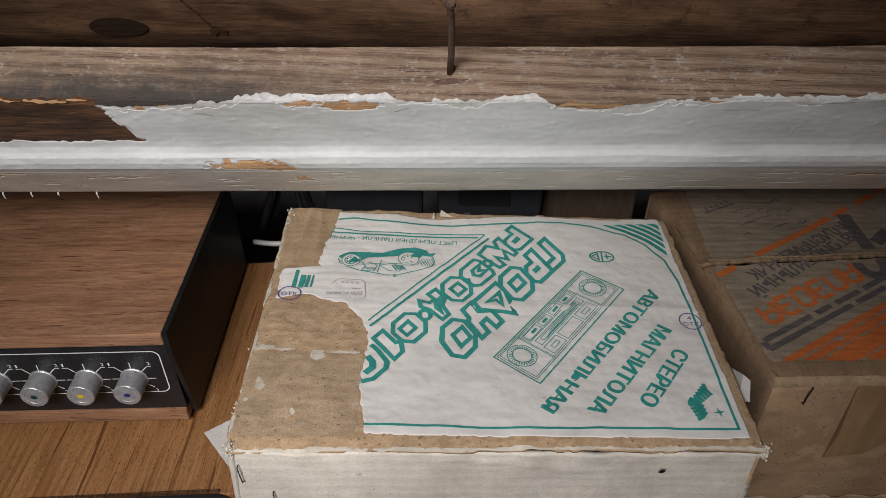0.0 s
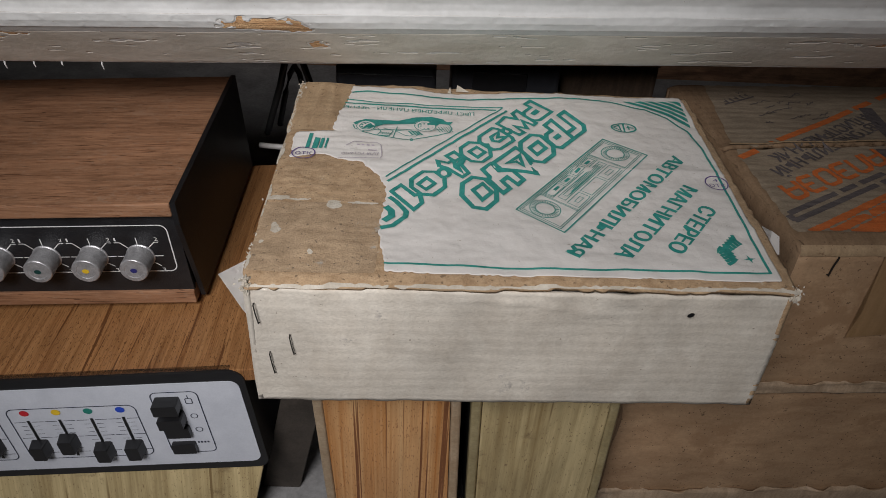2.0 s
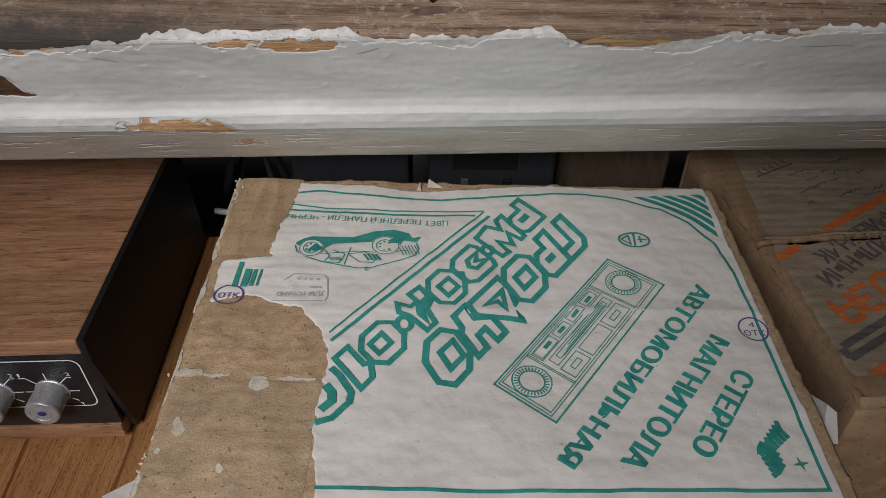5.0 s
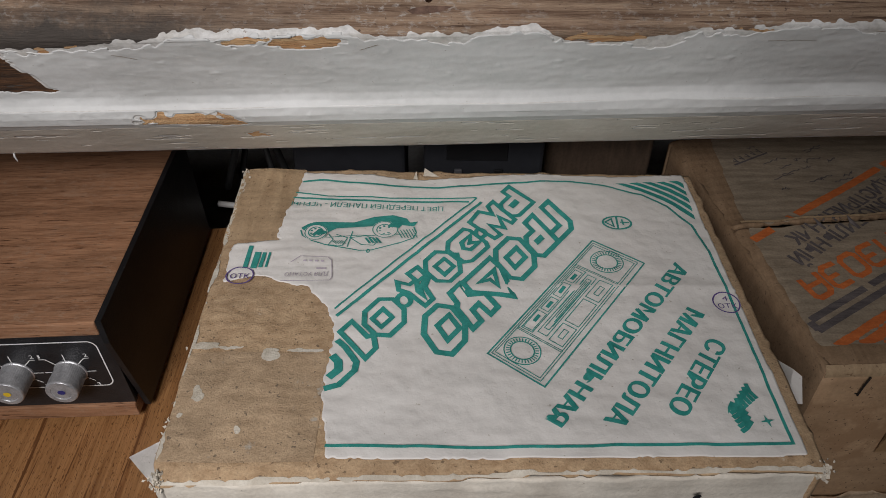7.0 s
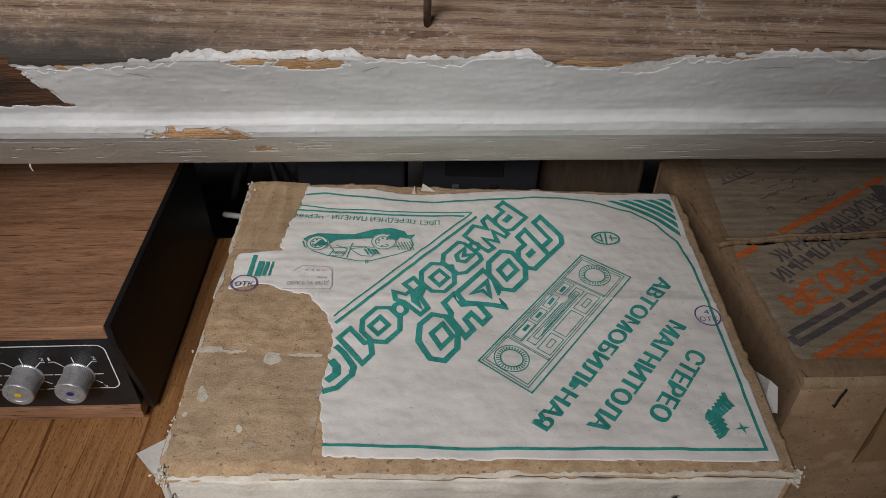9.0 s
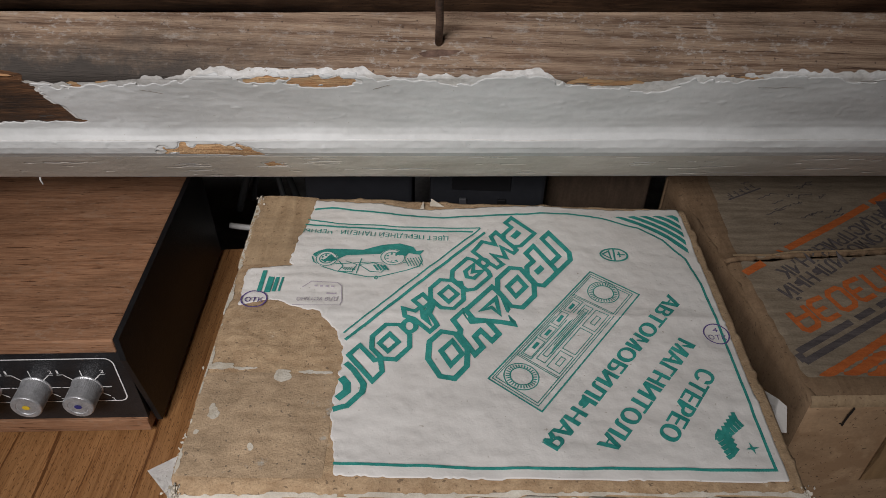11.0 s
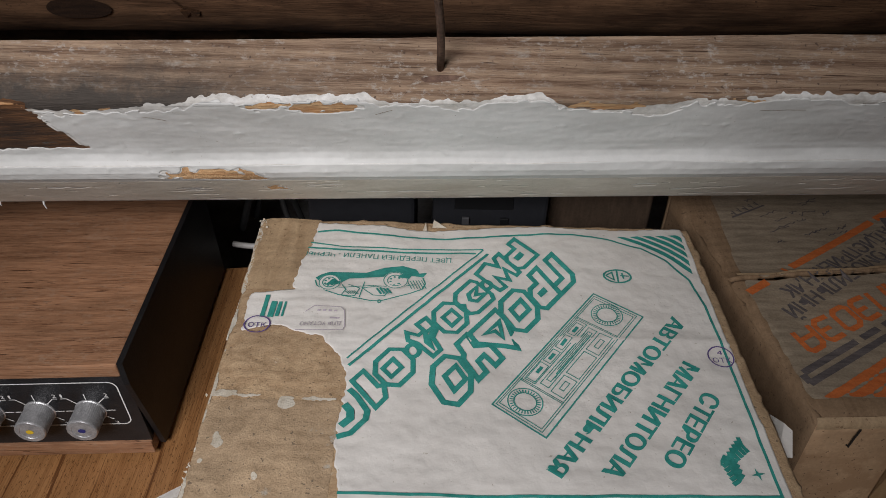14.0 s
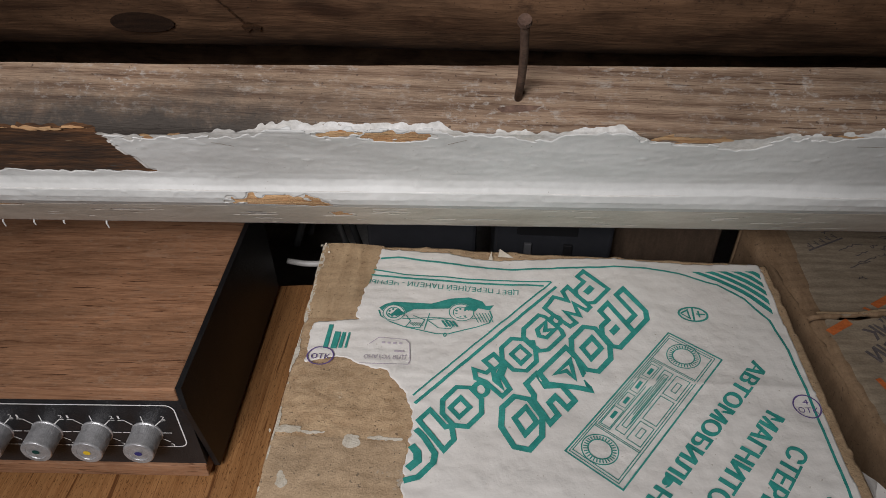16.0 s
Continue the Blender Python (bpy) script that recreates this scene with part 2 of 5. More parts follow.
M_OAK = wood("oak_grain_laminate", (0.21, 0.088, 0.030), (0.40, 0.205, 0.082), (20, 1.0, 1.0), 7, 0.36, fibre=1.2, turn=(0, 0, -14), bump=0.1, blot=(0.85, 1.12), lines=(0.135, 0.054, 0.019), line_at=0.385, pores=(0.12, 0.048, 0.017), pore_at=0.60, pore_stretch=(3.0, 0.7, 1))
M_STRIPE = wood("orange_striped_veneer", (0.44, 0.17, 0.038), (0.68, 0.41, 0.19), (26, 1.0, 0.35), 5, 0.4, fibre=0.8, bump=0.15, blot=(0.85, 1.12), lines=(0.20, 0.075, 0.026), line_at=0.385, pores=(0.30, 0.125, 0.045), pore_at=0.61, pore_stretch=(2.4, 1, 0.9))
M_YELLOW = wood("yellow_worn_veneer", (0.31, 0.22, 0.095), (0.64, 0.52, 0.28), (9, 1.0, 0.6), 5, 0.45, fibre=1.0, bump=0.15, blot=(0.7, 1.12), lines=(0.22, 0.15, 0.065), line_at=0.37, knots=(0.16, 0.105, 0.05), pores=(0.20, 0.13, 0.06), pore_at=0.64, pore_stretch=(2, 1, 0.8))
M_CHEEK = surface("scratched_black_metal", (0.006, 0.006, 0.007), (0.012, 0.012, 0.013), (1, 1, 1), 40, 0.48, 0.2, 700, (0.05, 0.05, 0.05), spot_scale=60, spot_at=0.74, spec=0.4, specks=(0.10, 0.10, 0.10), specks_at=0.75)
M_BLACK = surface("black_painted_metal", (0.008, 0.008, 0.009), (0.018, 0.018, 0.02), (1, 1, 1), 40, 0.42, 0.25, 700, (0.06, 0.06, 0.06), spot_scale=50, spot_at=0.76)
M_SIDE = surface("dark_stained_board", (0.035, 0.028, 0.022), (0.07, 0.058, 0.047), (1, 1, 1), 40, 0.6, 0.2, 500)
M_BLACKPLASTIC = plain("black_plastic", (0.012, 0.012, 0.013), 0.4)
M_GREY = surface("pale_grey_panel", (0.58, 0.61, 0.67), (0.64, 0.67, 0.73), (1, 1, 1), 60, 0.5, 0.04, 700, big=10, blotch=0.25, speckle=0.2)
M_ALU = surface("brushed_aluminium", (0.42, 0.42, 0.43), (0.62, 0.62, 0.63), (1, 1, 1), 220, 0.38, 0.2, 900, metal=0.6)
M_WHITEINK = plain("white_ink", (0.70, 0.70, 0.68), 0.6)
M_STEEL = plain("dark_staple", (0.05, 0.045, 0.04), 0.45, 0.7)
M_NAIL = surface("rusty_nail", (0.09, 0.05, 0.035), (0.20, 0.12, 0.085), (1, 1, 1), 200, 0.7, 0.4, 600, metal=0.3)
# Grey plastics darkened: the shade under the beam is in their colour.
M_DEVICE = plain("shaded_grey_plastic", (0.024, 0.025, 0.029), 0.5, spec=0.3)
M_SLOT = plain("shaded_key_plastic", (0.085, 0.085, 0.09), 0.5)
# Brown cardboard darkened to carry the shade behind the boxes.
M_SHADECARD = surface("shaded_cardboard", (0.07, 0.045, 0.028), (0.11, 0.072, 0.046), (6, 1, 1), 30, 0.85, 0.2, 500)
M_CABLE = plain("cable_rubber", (0.02, 0.02, 0.02), 0.5)
M_CABLE_PALE = plain("pale_cable", (0.45, 0.44, 0.42), 0.5)
M_FLOOR = surface("grey_floor", (0.24, 0.235, 0.23), (0.36, 0.355, 0.35), (1, 1, 1), 20, 0.8, 0.3, 200)
M_WALL = surface("bounce_plaster", (0.55, 0.53, 0.50), (0.66, 0.64, 0.61), (1, 1, 1), 8, 0.9, 0.3, 120)
M_DOT = {k: plain(k + "_dot", c, 0.45) for k, c in dict(red=(0.5, 0.02, 0.03), yellow=(0.75, 0.50, 0.03), green=(0.02, 0.22, 0.17), blue=(0.02, 0.07, 0.50), navy=(0.03, 0.03, 0.16), teal=(0.005, 0.05, 0.045)).items()}

# ---- mesh helpers ----
V = Vector


def thing(name, base, label, category, group="", kind=""):
    ob = new(name)
    ob.location = base
    ob.empty_display_size = 0.02
    return tagged(ob, label, category, group, kind)


def origin(ob):
    p = V((0, 0, 0))
    while ob:
        p += ob.location
        ob = ob.parent
    return p


def link(name, bm, material, parent=None, label="", at=(0, 0, 0), smooth=False):
    me = bpy.data.meshes.new(name)
    bmesh.ops.recalc_face_normals(bm, faces=bm.faces)
    bm.to_mesh(me)
    bm.free()
    for m in material if isinstance(material, (list, tuple)) else (material,):
        me.materials.append(m)
    if smooth:
        me.shade_smooth()
    ob = new(name, me)
    return ob


def part(name, bm, material, parent, label="", smooth=False):
    """bm is in world metres; it becomes one mesh under its parent, keeping its place."""
    bmesh.ops.translate(bm, verts=bm.verts, vec=-origin(parent))
    ob = link(name, bm, material, smooth=smooth)
    ob.parent = parent
    return tagged(ob, label)


def block(x0, x1, y0, y1, z0, z1, bevel=0.0, seg=2, m=None, cuts=0, rough=0.0):
    bm = bmesh.new()
    bmesh.ops.create_cube(bm, size=1)
    for v in bm.verts:
        v.co = V(((x0 + x1) / 2 + v.co.x * (x1 - x0), (y0 + y1) / 2 + v.co.y * (y1 - y0), (z0 + z1) / 2 + v.co.z * (z1 - z0)))
    if bevel:
        bmesh.ops.bevel(bm, geom=bm.edges[:], offset=bevel, segments=seg, affect="EDGES", profile=0.5)
    if cuts:
        bmesh.ops.subdivide_edges(bm, edges=[e for e in bm.edges if e.calc_length() > 0.03], cuts=cuts, use_grid_fill=True)
    if rough:
        for v in bm.verts:
            v.co += noise.noise_vector(v.co * 18) * rough
    if m:
        bmesh.ops.transform(bm, matrix=m, verts=bm.verts)
    return bm


def prism(profile, x0, x1, n=2):
    """A profile of (y, z) drawn along x."""
    bm = bmesh.new()
    rings = []
    for i in range(n):
        x = x0 + (x1 - x0) * i / (n - 1)
        rings.append([bm.verts.new((x, y, z)) for y, z in profile])
    k = len(profile)
    for a, b in zip(rings, rings[1:]):
        for j in range(k):
            bm.faces.new((a[j], a[(j + 1) % k], b[(j + 1) % k], b[j]))
    bm.faces.new(rings[0])
    bm.faces.new(rings[-1][::-1])
    return bm


def ease_rim(bm, rounds=3):
    """Draws the stepped rim of a sheet into an even line."""
    for _ in range(rounds):
        moved = []
        for v in bm.verts:
            near = [e.other_vert(v).co for e in v.link_edges if len(e.link_faces) == 1]
            if len(near) == 2:
                moved.append((v, v.co * 0.4 + (near[0] + near[1]) * 0.3))
        for v, co in moved:
            v.co = co
    return bm


def sheet(outline, z, thick):
    """A flat sheet from an outline of (x, y), thick metres high."""
    bm = bmesh.new()
    vs = [bm.verts.new((x, y, z)) for x, y in outline]
    f = bm.faces.new(vs)
    if f.normal.z < 0:
        f.normal_flip()
    top = bmesh.ops.extrude_face_region(bm, geom=[f])
    bmesh.ops.translate(bm, verts=[g for g in top["geom"] if isinstance(g, bmesh.types.BMVert)], vec=(0, 0, thick))
    bmesh.ops.triangulate(bm, faces=[g for g in bm.faces if len(g.verts) > 4])
    return bm


def stroke(bm, pts, width, place, closed=False):
    """An inked line: a ribbon along (u, v) points, put into the world by place(u, v)."""
    pts = [V(p) for p in pts]
    k = len(pts)
    left, right = [], []
    for i, p in enumerate(pts):
        a = pts[(i - 1) % k] if closed or i else p
        b = pts[(i + 1) % k] if closed or i < k - 1 else p
        d1, d2 = (p - a), (b - p)
        d1 = d1.normalized() if d1.length > 1e-9 else d2.normalized()
        d2 = d2.normalized() if d2.length > 1e-9 else d1
        d = (d1 + d2).normalized() if (d1 + d2).length > 1e-6 else d1
        nrm = V((-d.y, d.x)) * width / 2 / max(0.45, d.dot(d1))
        left.append(bm.verts.new(place(*(p + nrm))))
        right.append(bm.verts.new(place(*(p - nrm))))
    for i in range(k if closed else k - 1):
        j = (i + 1) % k
        bm.faces.new((left[i], right[i], right[j], left[j]))


def fill(bm, pts, place):
    f = bm.faces.new([bm.verts.new(place(*p)) for p in pts])
    bmesh.ops.triangulate(bm, faces=[f])


def ring_pts(cx, cy, rx, ry, n=28, a0=0.0, a1=360.0, turn=0.0):
    out = []
    full = abs(a1 - a0) >= 360
    for i in range(n):
        a = radians(a0 + (a1 - a0) * i / (n if full else n - 1))
        x, y = rx * math.cos(a), ry * math.sin(a)
        c, s = math.cos(radians(turn)), math.sin(radians(turn))
        out.append((cx + x * c - y * s, cy + x * s + y * c))
    return out


def flat(z):
    return lambda u, v: V((u, v, z))


def lettering(bm, words, p0, p1, height, place, bold=0.0, lean=0.0):
    """Built-in font letters on the line p0 to p1, cap height as given, into bm by place(u, v)."""
    cu = bpy.data.curves.new("letters", "FONT")
    cu.body, cu.size, cu.offset = words, 1.0, bold
    cu.resolution_u = 3
    ob = bpy.data.objects.new("letters", cu)
    scene.collection.objects.link(ob)
    dg = bpy.context.evaluated_depsgraph_get()
    me = bpy.data.meshes.new_from_object(ob.evaluated_get(dg))
    xs = [v.co.x for v in me.vertices]
    ys = [v.co.y for v in me.vertices]
    bpy.data.objects.remove(ob)
    if not xs:
        return
    x0, x1 = min(xs), max(xs)
    cap = 0.69
    p0, p1 = V(p0), V(p1)
    d = (p1 - p0)
    up = V((-d.y, d.x)).normalized()
    verts = []
    for v in me.vertices:
        q = p0 + d * ((v.co.x - x0) / (x1 - x0)) + up * (v.co.y / cap * height) + d.normalized() * (lean * v.co.y / cap * height)
        verts.append(bm.verts.new(place(q.x, q.y)))
    for f in me.polygons:
        try:
            bm.faces.new([verts[i] for i in f.vertices])
        except ValueError:
            pass


def tube(pts, r, n=10, tip=None):
    bm = bmesh.new()
    pts = [V(p) for p in pts]
    rings = []
    for i, p in enumerate(pts):
        d = (pts[min(i + 1, len(pts) - 1)] - pts[max(i - 1, 0)]).normalized()
        s = d.orthogonal().normalized()
        if abs(d.z) < 0.9:
            s = d.cross(V((0, 0, 1))).normalized()
        u = d.cross(s)
        rr = r if tip is None else r + (tip - r) * i / (len(pts) - 1)
        rings.append([bm.verts.new(p + (s * math.cos(a) + u * math.sin(a)) * rr) for a in [2 * math.pi * j / n for j in range(n)]])
    for a, b in zip(rings, rings[1:]):
        for j in range(n):
            bm.faces.new((a[j], a[(j + 1) % n], b[(j + 1) % n], b[j]))
    bm.faces.new(rings[0][::-1])
    bm.faces.new(rings[-1])
    return bm


def frame_of(x, y, z, rz):
    return pose(x, y, z, 0, 0, rz)


# ---- the room ----


def setting(name, bm, material, label, category, smooth=False):
    return tagged(link(name, bm, material, smooth=smooth), label, category, kind="structure")


setting("floor", block(-1.3, 1.3, -1.6, 1.35, -0.06, 0.0), M_FLOOR, "worn grey concrete floor under the stacked things", "floor")
# Unseen ceiling and walls, added and kept pale to bounce light.
setting("ceiling", block(-1.3, 1.3, -1.6, 1.35, 2.2, 2.26), M_WALL, "unseen plain ceiling added to close the room and bounce light", "ceiling")
setting("wall_south", block(-1.3, 1.3, -1.66, -1.6, 0, 2.2), M_WALL, "unseen plain wall added to close the room and bounce light", "wall")
setting("wall_west", block(-1.36, -1.3, -1.6, 1.35, 0, 2.2), M_WALL, "unseen plain wall added to close the room and bounce light", "wall")
setting("wall_east", block(1.3, 1.36, -1.6, 1.35, 0, 2.2), M_WALL, "unseen plain wall added to close the room and bounce light", "wall")
# Added backing, set far back so the gap under the log stays dark.
setting("wall_north", block(-1.3, 1.3, 1.29, 1.35, 0, 2.2), M_LOG, "added dark backing set far behind the log to keep its gap dark", "wall")


def log_radius(x, a, r, seed):
    q = V((x * 2.5, math.cos(a) * 1.4 + seed, math.sin(a) * 1.4))
    return r * (1 + 0.045 * noise.noise(q) + 0.02 * noise.noise(V((x * 14, math.cos(a) * 4, math.sin(a) * 4 + seed))))


def log(y, z, r, seed, tilt=0.0):
    bm = bmesh.new()
    nx, na = 150, 48
    rings = []
    for i in range(nx + 1):
        x = -1.29 + 2.58 * i / nx
        ring = []
        for j in range(na):
            a = 2 * math.pi * j / na
            rr = log_radius(x, a, r, seed)
            ring.append(bm.verts.new((x, y + rr * math.cos(a), z + tilt * x + rr * math.sin(a))))
        rings.append(ring)
    for a, b in zip(rings, rings[1:]):
        for j in range(na):
            bm.faces.new((a[j], a[(j + 1) % na], b[(j + 1) % na], b[j]))
    bm.faces.new(rings[0])
    bm.faces.new(rings[-1][::-1])
    return bm


LOG_Y, LOG_Z, LOG_R = 0.872, 0.462, 0.12
wall_logs = []
for k in range(0, 7):
    ob = setting("wall_log", log(LOG_Y + (0.03 if k else 0), LOG_Z + 0.225 * k, LOG_R, k * 3.7, 0.02), M_LOG, "round brown log of the timber wall with dark gaps", "log", True)
    wall_logs.append(ob)


def on_log(x, a, lift=0.0):
    """A place on the main log at the angle a (degrees up from the horizontal, facing the room)."""
    r = log_radius(x, radians(180 - a), LOG_R, 0.0) + lift
    return V((x, LOG_Y - r * math.cos(radians(a)), LOG_Z + 0.02 * x + r * math.sin(radians(a))))


def dense_line(pts):
    return [tuple(V(a).lerp(V(b), i / 4)) for a, b in zip(pts, pts[1:]) for i in range(4)] + [pts[-1]]


main_log = wall_logs[0]
bm = bmesh.new()
fill(bm, ring_pts(-0.3255, -35.5, 0.0300, 7.0, 26), lambda u, v: on_log(u, v, 0.0020))
part("knot", bm, M_LOG_KNOT, main_log, "dark oval knot in the log")
bm = bmesh.new()
stroke(bm, dense_line([(-0.262, -6), (-0.250, -16), (-0.240, -23), (-0.233, -30), (-0.226, -37)]), 0.0024, lambda u, v: on_log(u, v, 0.0020))
fill(bm, [(-0.233, -37), (-0.225, -33), (-0.214, -37), (-0.217, -42), (-0.224, -39), (-0.230, -43)], lambda u, v: on_log(u, v, 0.0022))
part("crack", bm, M_TORN, main_log, "dark drying crack with a broken hole")

# ---- the beam ----
BEAM = thing("wooden_beam", (0, 0.53, 0.43), "old wooden beam with peeling white paint over weathered pine", "beam", kind="structure")
PROFILE = [(0.4825, 0.4925), (0.4615, 0.4695), (0.4597, 0.4665), (0.4600, 0.4635), (0.4775, 0.4260), (0.4790, 0.4215), (0.4785, 0.4185), (0.4762, 0.4150), (0.4766, 0.4085), (0.4788, 0.4030), (0.4828, 0.3985), (0.5130, 0.3640), (0.5155, 0.3612)]
LENS = [0.0]
for (a, b), (c, d) in zip(PROFILE, PROFILE[1:]):
    LENS.append(LENS[-1] + math.hypot(c - a, d - b))
S_RIDGE, S_HOLLOW, S_LIP, S_END = LENS[1], LENS[5], LENS[10], LENS[-1]
SLOPE = 0.030


def on_beam(x, s, lift=0.0):
    """A place on the beam's face: s metres down its profile, lifted off it."""
    for i in range(len(LENS) - 1):
        if s <= LENS[i + 1] or i == len(LENS) - 2:
            f = (s - LENS[i]) / (LENS[i + 1] - LENS[i])
            (a, b), (c, d) = PROFILE[i], PROFILE[i + 1]
            n = V((0, -(b - d), -(c - a))).normalized()
            break
    n = V((0, -(b - d), (c - a))).normalized()
    n = V((0, -1, 0.25)).normalized() if n.y > 0 else n
    w = 0.0011 * noise.noise(V((x * 22, s * 60, 1))) + 0.00035 * noise.noise(V((x * 110, s * 230, 4))) + 0.0014 * noise.noise(V((x * 5, s * 14, 5)))
    y, z = a + (c - a) * f, b + (d - b) * f
    return V((x, y + 0.012 * x, z + SLOPE * x)) + n * (lift + w)


def face_grid(x0, x1, nx, s0, s1, ns, lift, keep, jitter=None):
    """A sheet on the beam's face; keep(x, s) says which of its cells are there."""
    bm = bmesh.new()
    grid = {}

    def vert(i, j):
        if (i, j) not in grid:
            x, s = x0 + (x1 - x0) * i / nx, s0 + (s1 - s0) * j / ns
            up = lift(x, s) if callable(lift) else lift
            grid[i, j] = bm.verts.new(on_beam(x, s, up))
        return grid[i, j]

    for i in range(nx):
        for j in range(ns):
            if keep(x0 + (x1 - x0) * (i + 0.5) / nx, s0 + (s1 - s0) * (j + 0.5) / ns):
                bm.faces.new((vert(i, j), vert(i + 1, j), vert(i + 1, j + 1), vert(i, j + 1)))
    return ease_rim(bm, 2)


def steps(x, table):
    """A broken line through (x, value) pairs."""
    for (a, va), (b, vb) in zip(table, table[1:]):
        if x <= b:
            return va + (vb - va) * max(0, (x - a)) / (b - a)
    return table[-1][1]


bm = prism([(y, z) for y, z in PROFILE] + [(0.560, 0.356), (0.560, 0.425)], -1.29, 1.29, 3)
for v in bm.verts:
    v.co += V((0, 0.012 * v.co.x + 0.0022, SLOPE * v.co.x - 0.0012))
part("core", bm, M_TORN, BEAM, "dark inner wood of the beam")
part("bare_face", face_grid(-0.7, 0.75, 320, 0, S_END, 90, 0.0, lambda x, s: s < S_RIDGE + 0.03 or s > 0.04), M_BEAM, BEAM, "weathered greyish pine face", True)

# where the paint ends along the ridge, in metres below it
EDGE = [(-0.7, 0.002), (-0.225, 0.003), (-0.205, 0.008), (-0.17, 0.006), (-0.145, 0.003), (-0.128, 0.000), (-0.115, -0.004), (-0.03, -0.003), (-0.022, 0.002), (0.03, 0.002), (0.05, -0.001), (0.068, -0.003), (0.078, 0.006), (0.09, 0.009), (0.115, 0.010), (0.14, 0.006), (0.158, 0.002), (0.175, 0.003), (0.2, -0.001), (0.25, 0.001), (0.3, -0.002), (0.75, 0.000)]


def ragged(x, s, k=1.0):
    return k * (0.0016 * noise.noise(V((x * 75, s * 40, 3))) + 0.0016 * noise.noise(V((x * 210, s * 150, 8))) + 0.0012 * noise.cell(V((x * 130 + 3 * noise.noise(V((x * 40, s * 90, 1))), s * 160, 2))))


def torn_patch(x, s):
    return x < -0.221 + 0.5 * max(0, s - S_RIDGE - 0.004) + ragged(x, s, 1.5) and S_RIDGE + 0.002 + ragged(x, s) < s < S_HOLLOW - 0.0065 + ragged(x, 1)


CHIPS = [(-0.054, S_RIDGE + 0.0095, 0.020, 0.0040), (-0.084, S_RIDGE + 0.0070, 0.013, 0.0034), (-0.128, S_LIP - 0.0095, 0.028, 0.0054), (-0.110, S_LIP - 0.0060, 0.015, 0.0040), (-0.093, S_LIP + 0.018, 0.0070, 0.0040), (0.183, S_RIDGE + 0.006, 0.010, 0.0008), (0.105, S_RIDGE + 0.010, 0.022, 0.0022), (-0.33, S_LIP + 0.010, 0.02, 0.0012), (-0.305, S_LIP + 0.004, 0.012, 0.0014), (0.33, S_LIP + 0.012, 0.03, 0.0012), (-0.192, S_RIDGE + 0.012, 0.006, 0.0012), (-0.175, S_RIDGE + 0.009, 0.005, 0.0009)]


def chipped(x, s, grow=1.0):
    for cx, cs, rx, rs in CHIPS:
        dx, ds = (x - cx) / (rx * grow), (s - cs + ragged(x, s, 0.8)) / (rs * grow)
        if abs(dx) < 1 and dx * dx + ds * ds < 1 + 1.2 * noise.noise(V((x * 150, s * 340, 2))):
            return True
    return False


def edge_of(x):
    return S_RIDGE + 0.0028 + steps(x, EDGE)


def has_under(x, s):
    return s > edge_of(x) + ragged(x, 0.5) - 0.0002 and not torn_patch(x, s) and not chipped(x, s)


def has_top(x, s):
    gone = 0.0032 + 0.010 * max(0, noise.noise(V((x * 26, 4, 7)))) + ragged(x, s + 2.0, 1.3)
    end = S_END - 0.0008 - 0.004 * max(0, noise.noise(V((x * 40, 9, 1))) - 0.15)
    thin = s > S_LIP + 0.003 and noise.noise(V((x * 24, s * 190, 6))) + 0.5 * noise.noise(V((x * 90, s * 500, 2))) > 0.54
    return edge_of(x) + gone < s < end and not torn_patch(x, s - 0.0006) and not torn_patch(x - 0.002, s) and not chipped(x, s, 1.18) and not thin


def curl(x, s):
    """Paint lifts off the wood a little near its broken rim."""
    return 0.0010 + 0.0010 * max(0, 1 - (s - edge_of(x)) / 0.005) * (0.3 + noise.noise(V((x * 60, 2, 2)))) + 0.0012 * max(0, noise.noise(V((x * 150, s * 210, 9))) - 0.42)


part("undercoat", face_grid(-0.42, 0.46, 1250, S_RIDGE - 0.008, S_END, 170, 0.0006, has_under), M_UNDER, BEAM, "cream undercoat showing at the flaking rim", True)
top_coat = part("paint", face_grid(-0.42, 0.46, 1250, S_RIDGE - 0.008, S_LIP + 0.0008, 130, curl, has_top), M_PAINT, BEAM, "cracked off-white paint coat", True)
# Warmer paint tone from the lip down.
low_coat = part("lower_paint", face_grid(-0.42, 0.46, 1250, S_LIP + 0.0008, S_END, 64, curl, has_top), M_CREAM, BEAM, "cream flaking paint under the lip", True)
for coat in (top_coat, low_coat):
    sol = coat.modifiers.new("coat", "SOLIDIFY")
    sol.thickness, sol.offset = 0.0006, -1
part("chipped_wood", face_grid(-0.5, 0.45, 800, S_RIDGE - 0.001, S_END - 0.002, 120, 0.0003, lambda x, s: chipped(x, s, 1.1) and not torn_patch(x, s)), M_CHIP, BEAM, "fresh orange chipped wood", True)
part("torn_wood", face_grid(-0.7, -0.17, 400, S_RIDGE - 0.001, S_HOLLOW, 60, lambda x, s: 0.0004 + 0.0007 * noise.noise(V((x * 12, s * 420, 3))), lambda x, s: torn_patch(x - 0.002, s)), M_TORN, BEAM, "rough dark brown torn wood", True)


part("torn_rim", face_grid(-0.7, -0.2, 400, S_RIDGE - 0.001, S_HOLLOW, 90, 0.0022, lambda x, s: torn_patch(x, s) and s < S_RIDGE + 0.0050 + ragged(x, s + 3, 0.8)), M_CHIP, BEAM, "orange splintered rim of the torn patch", True)
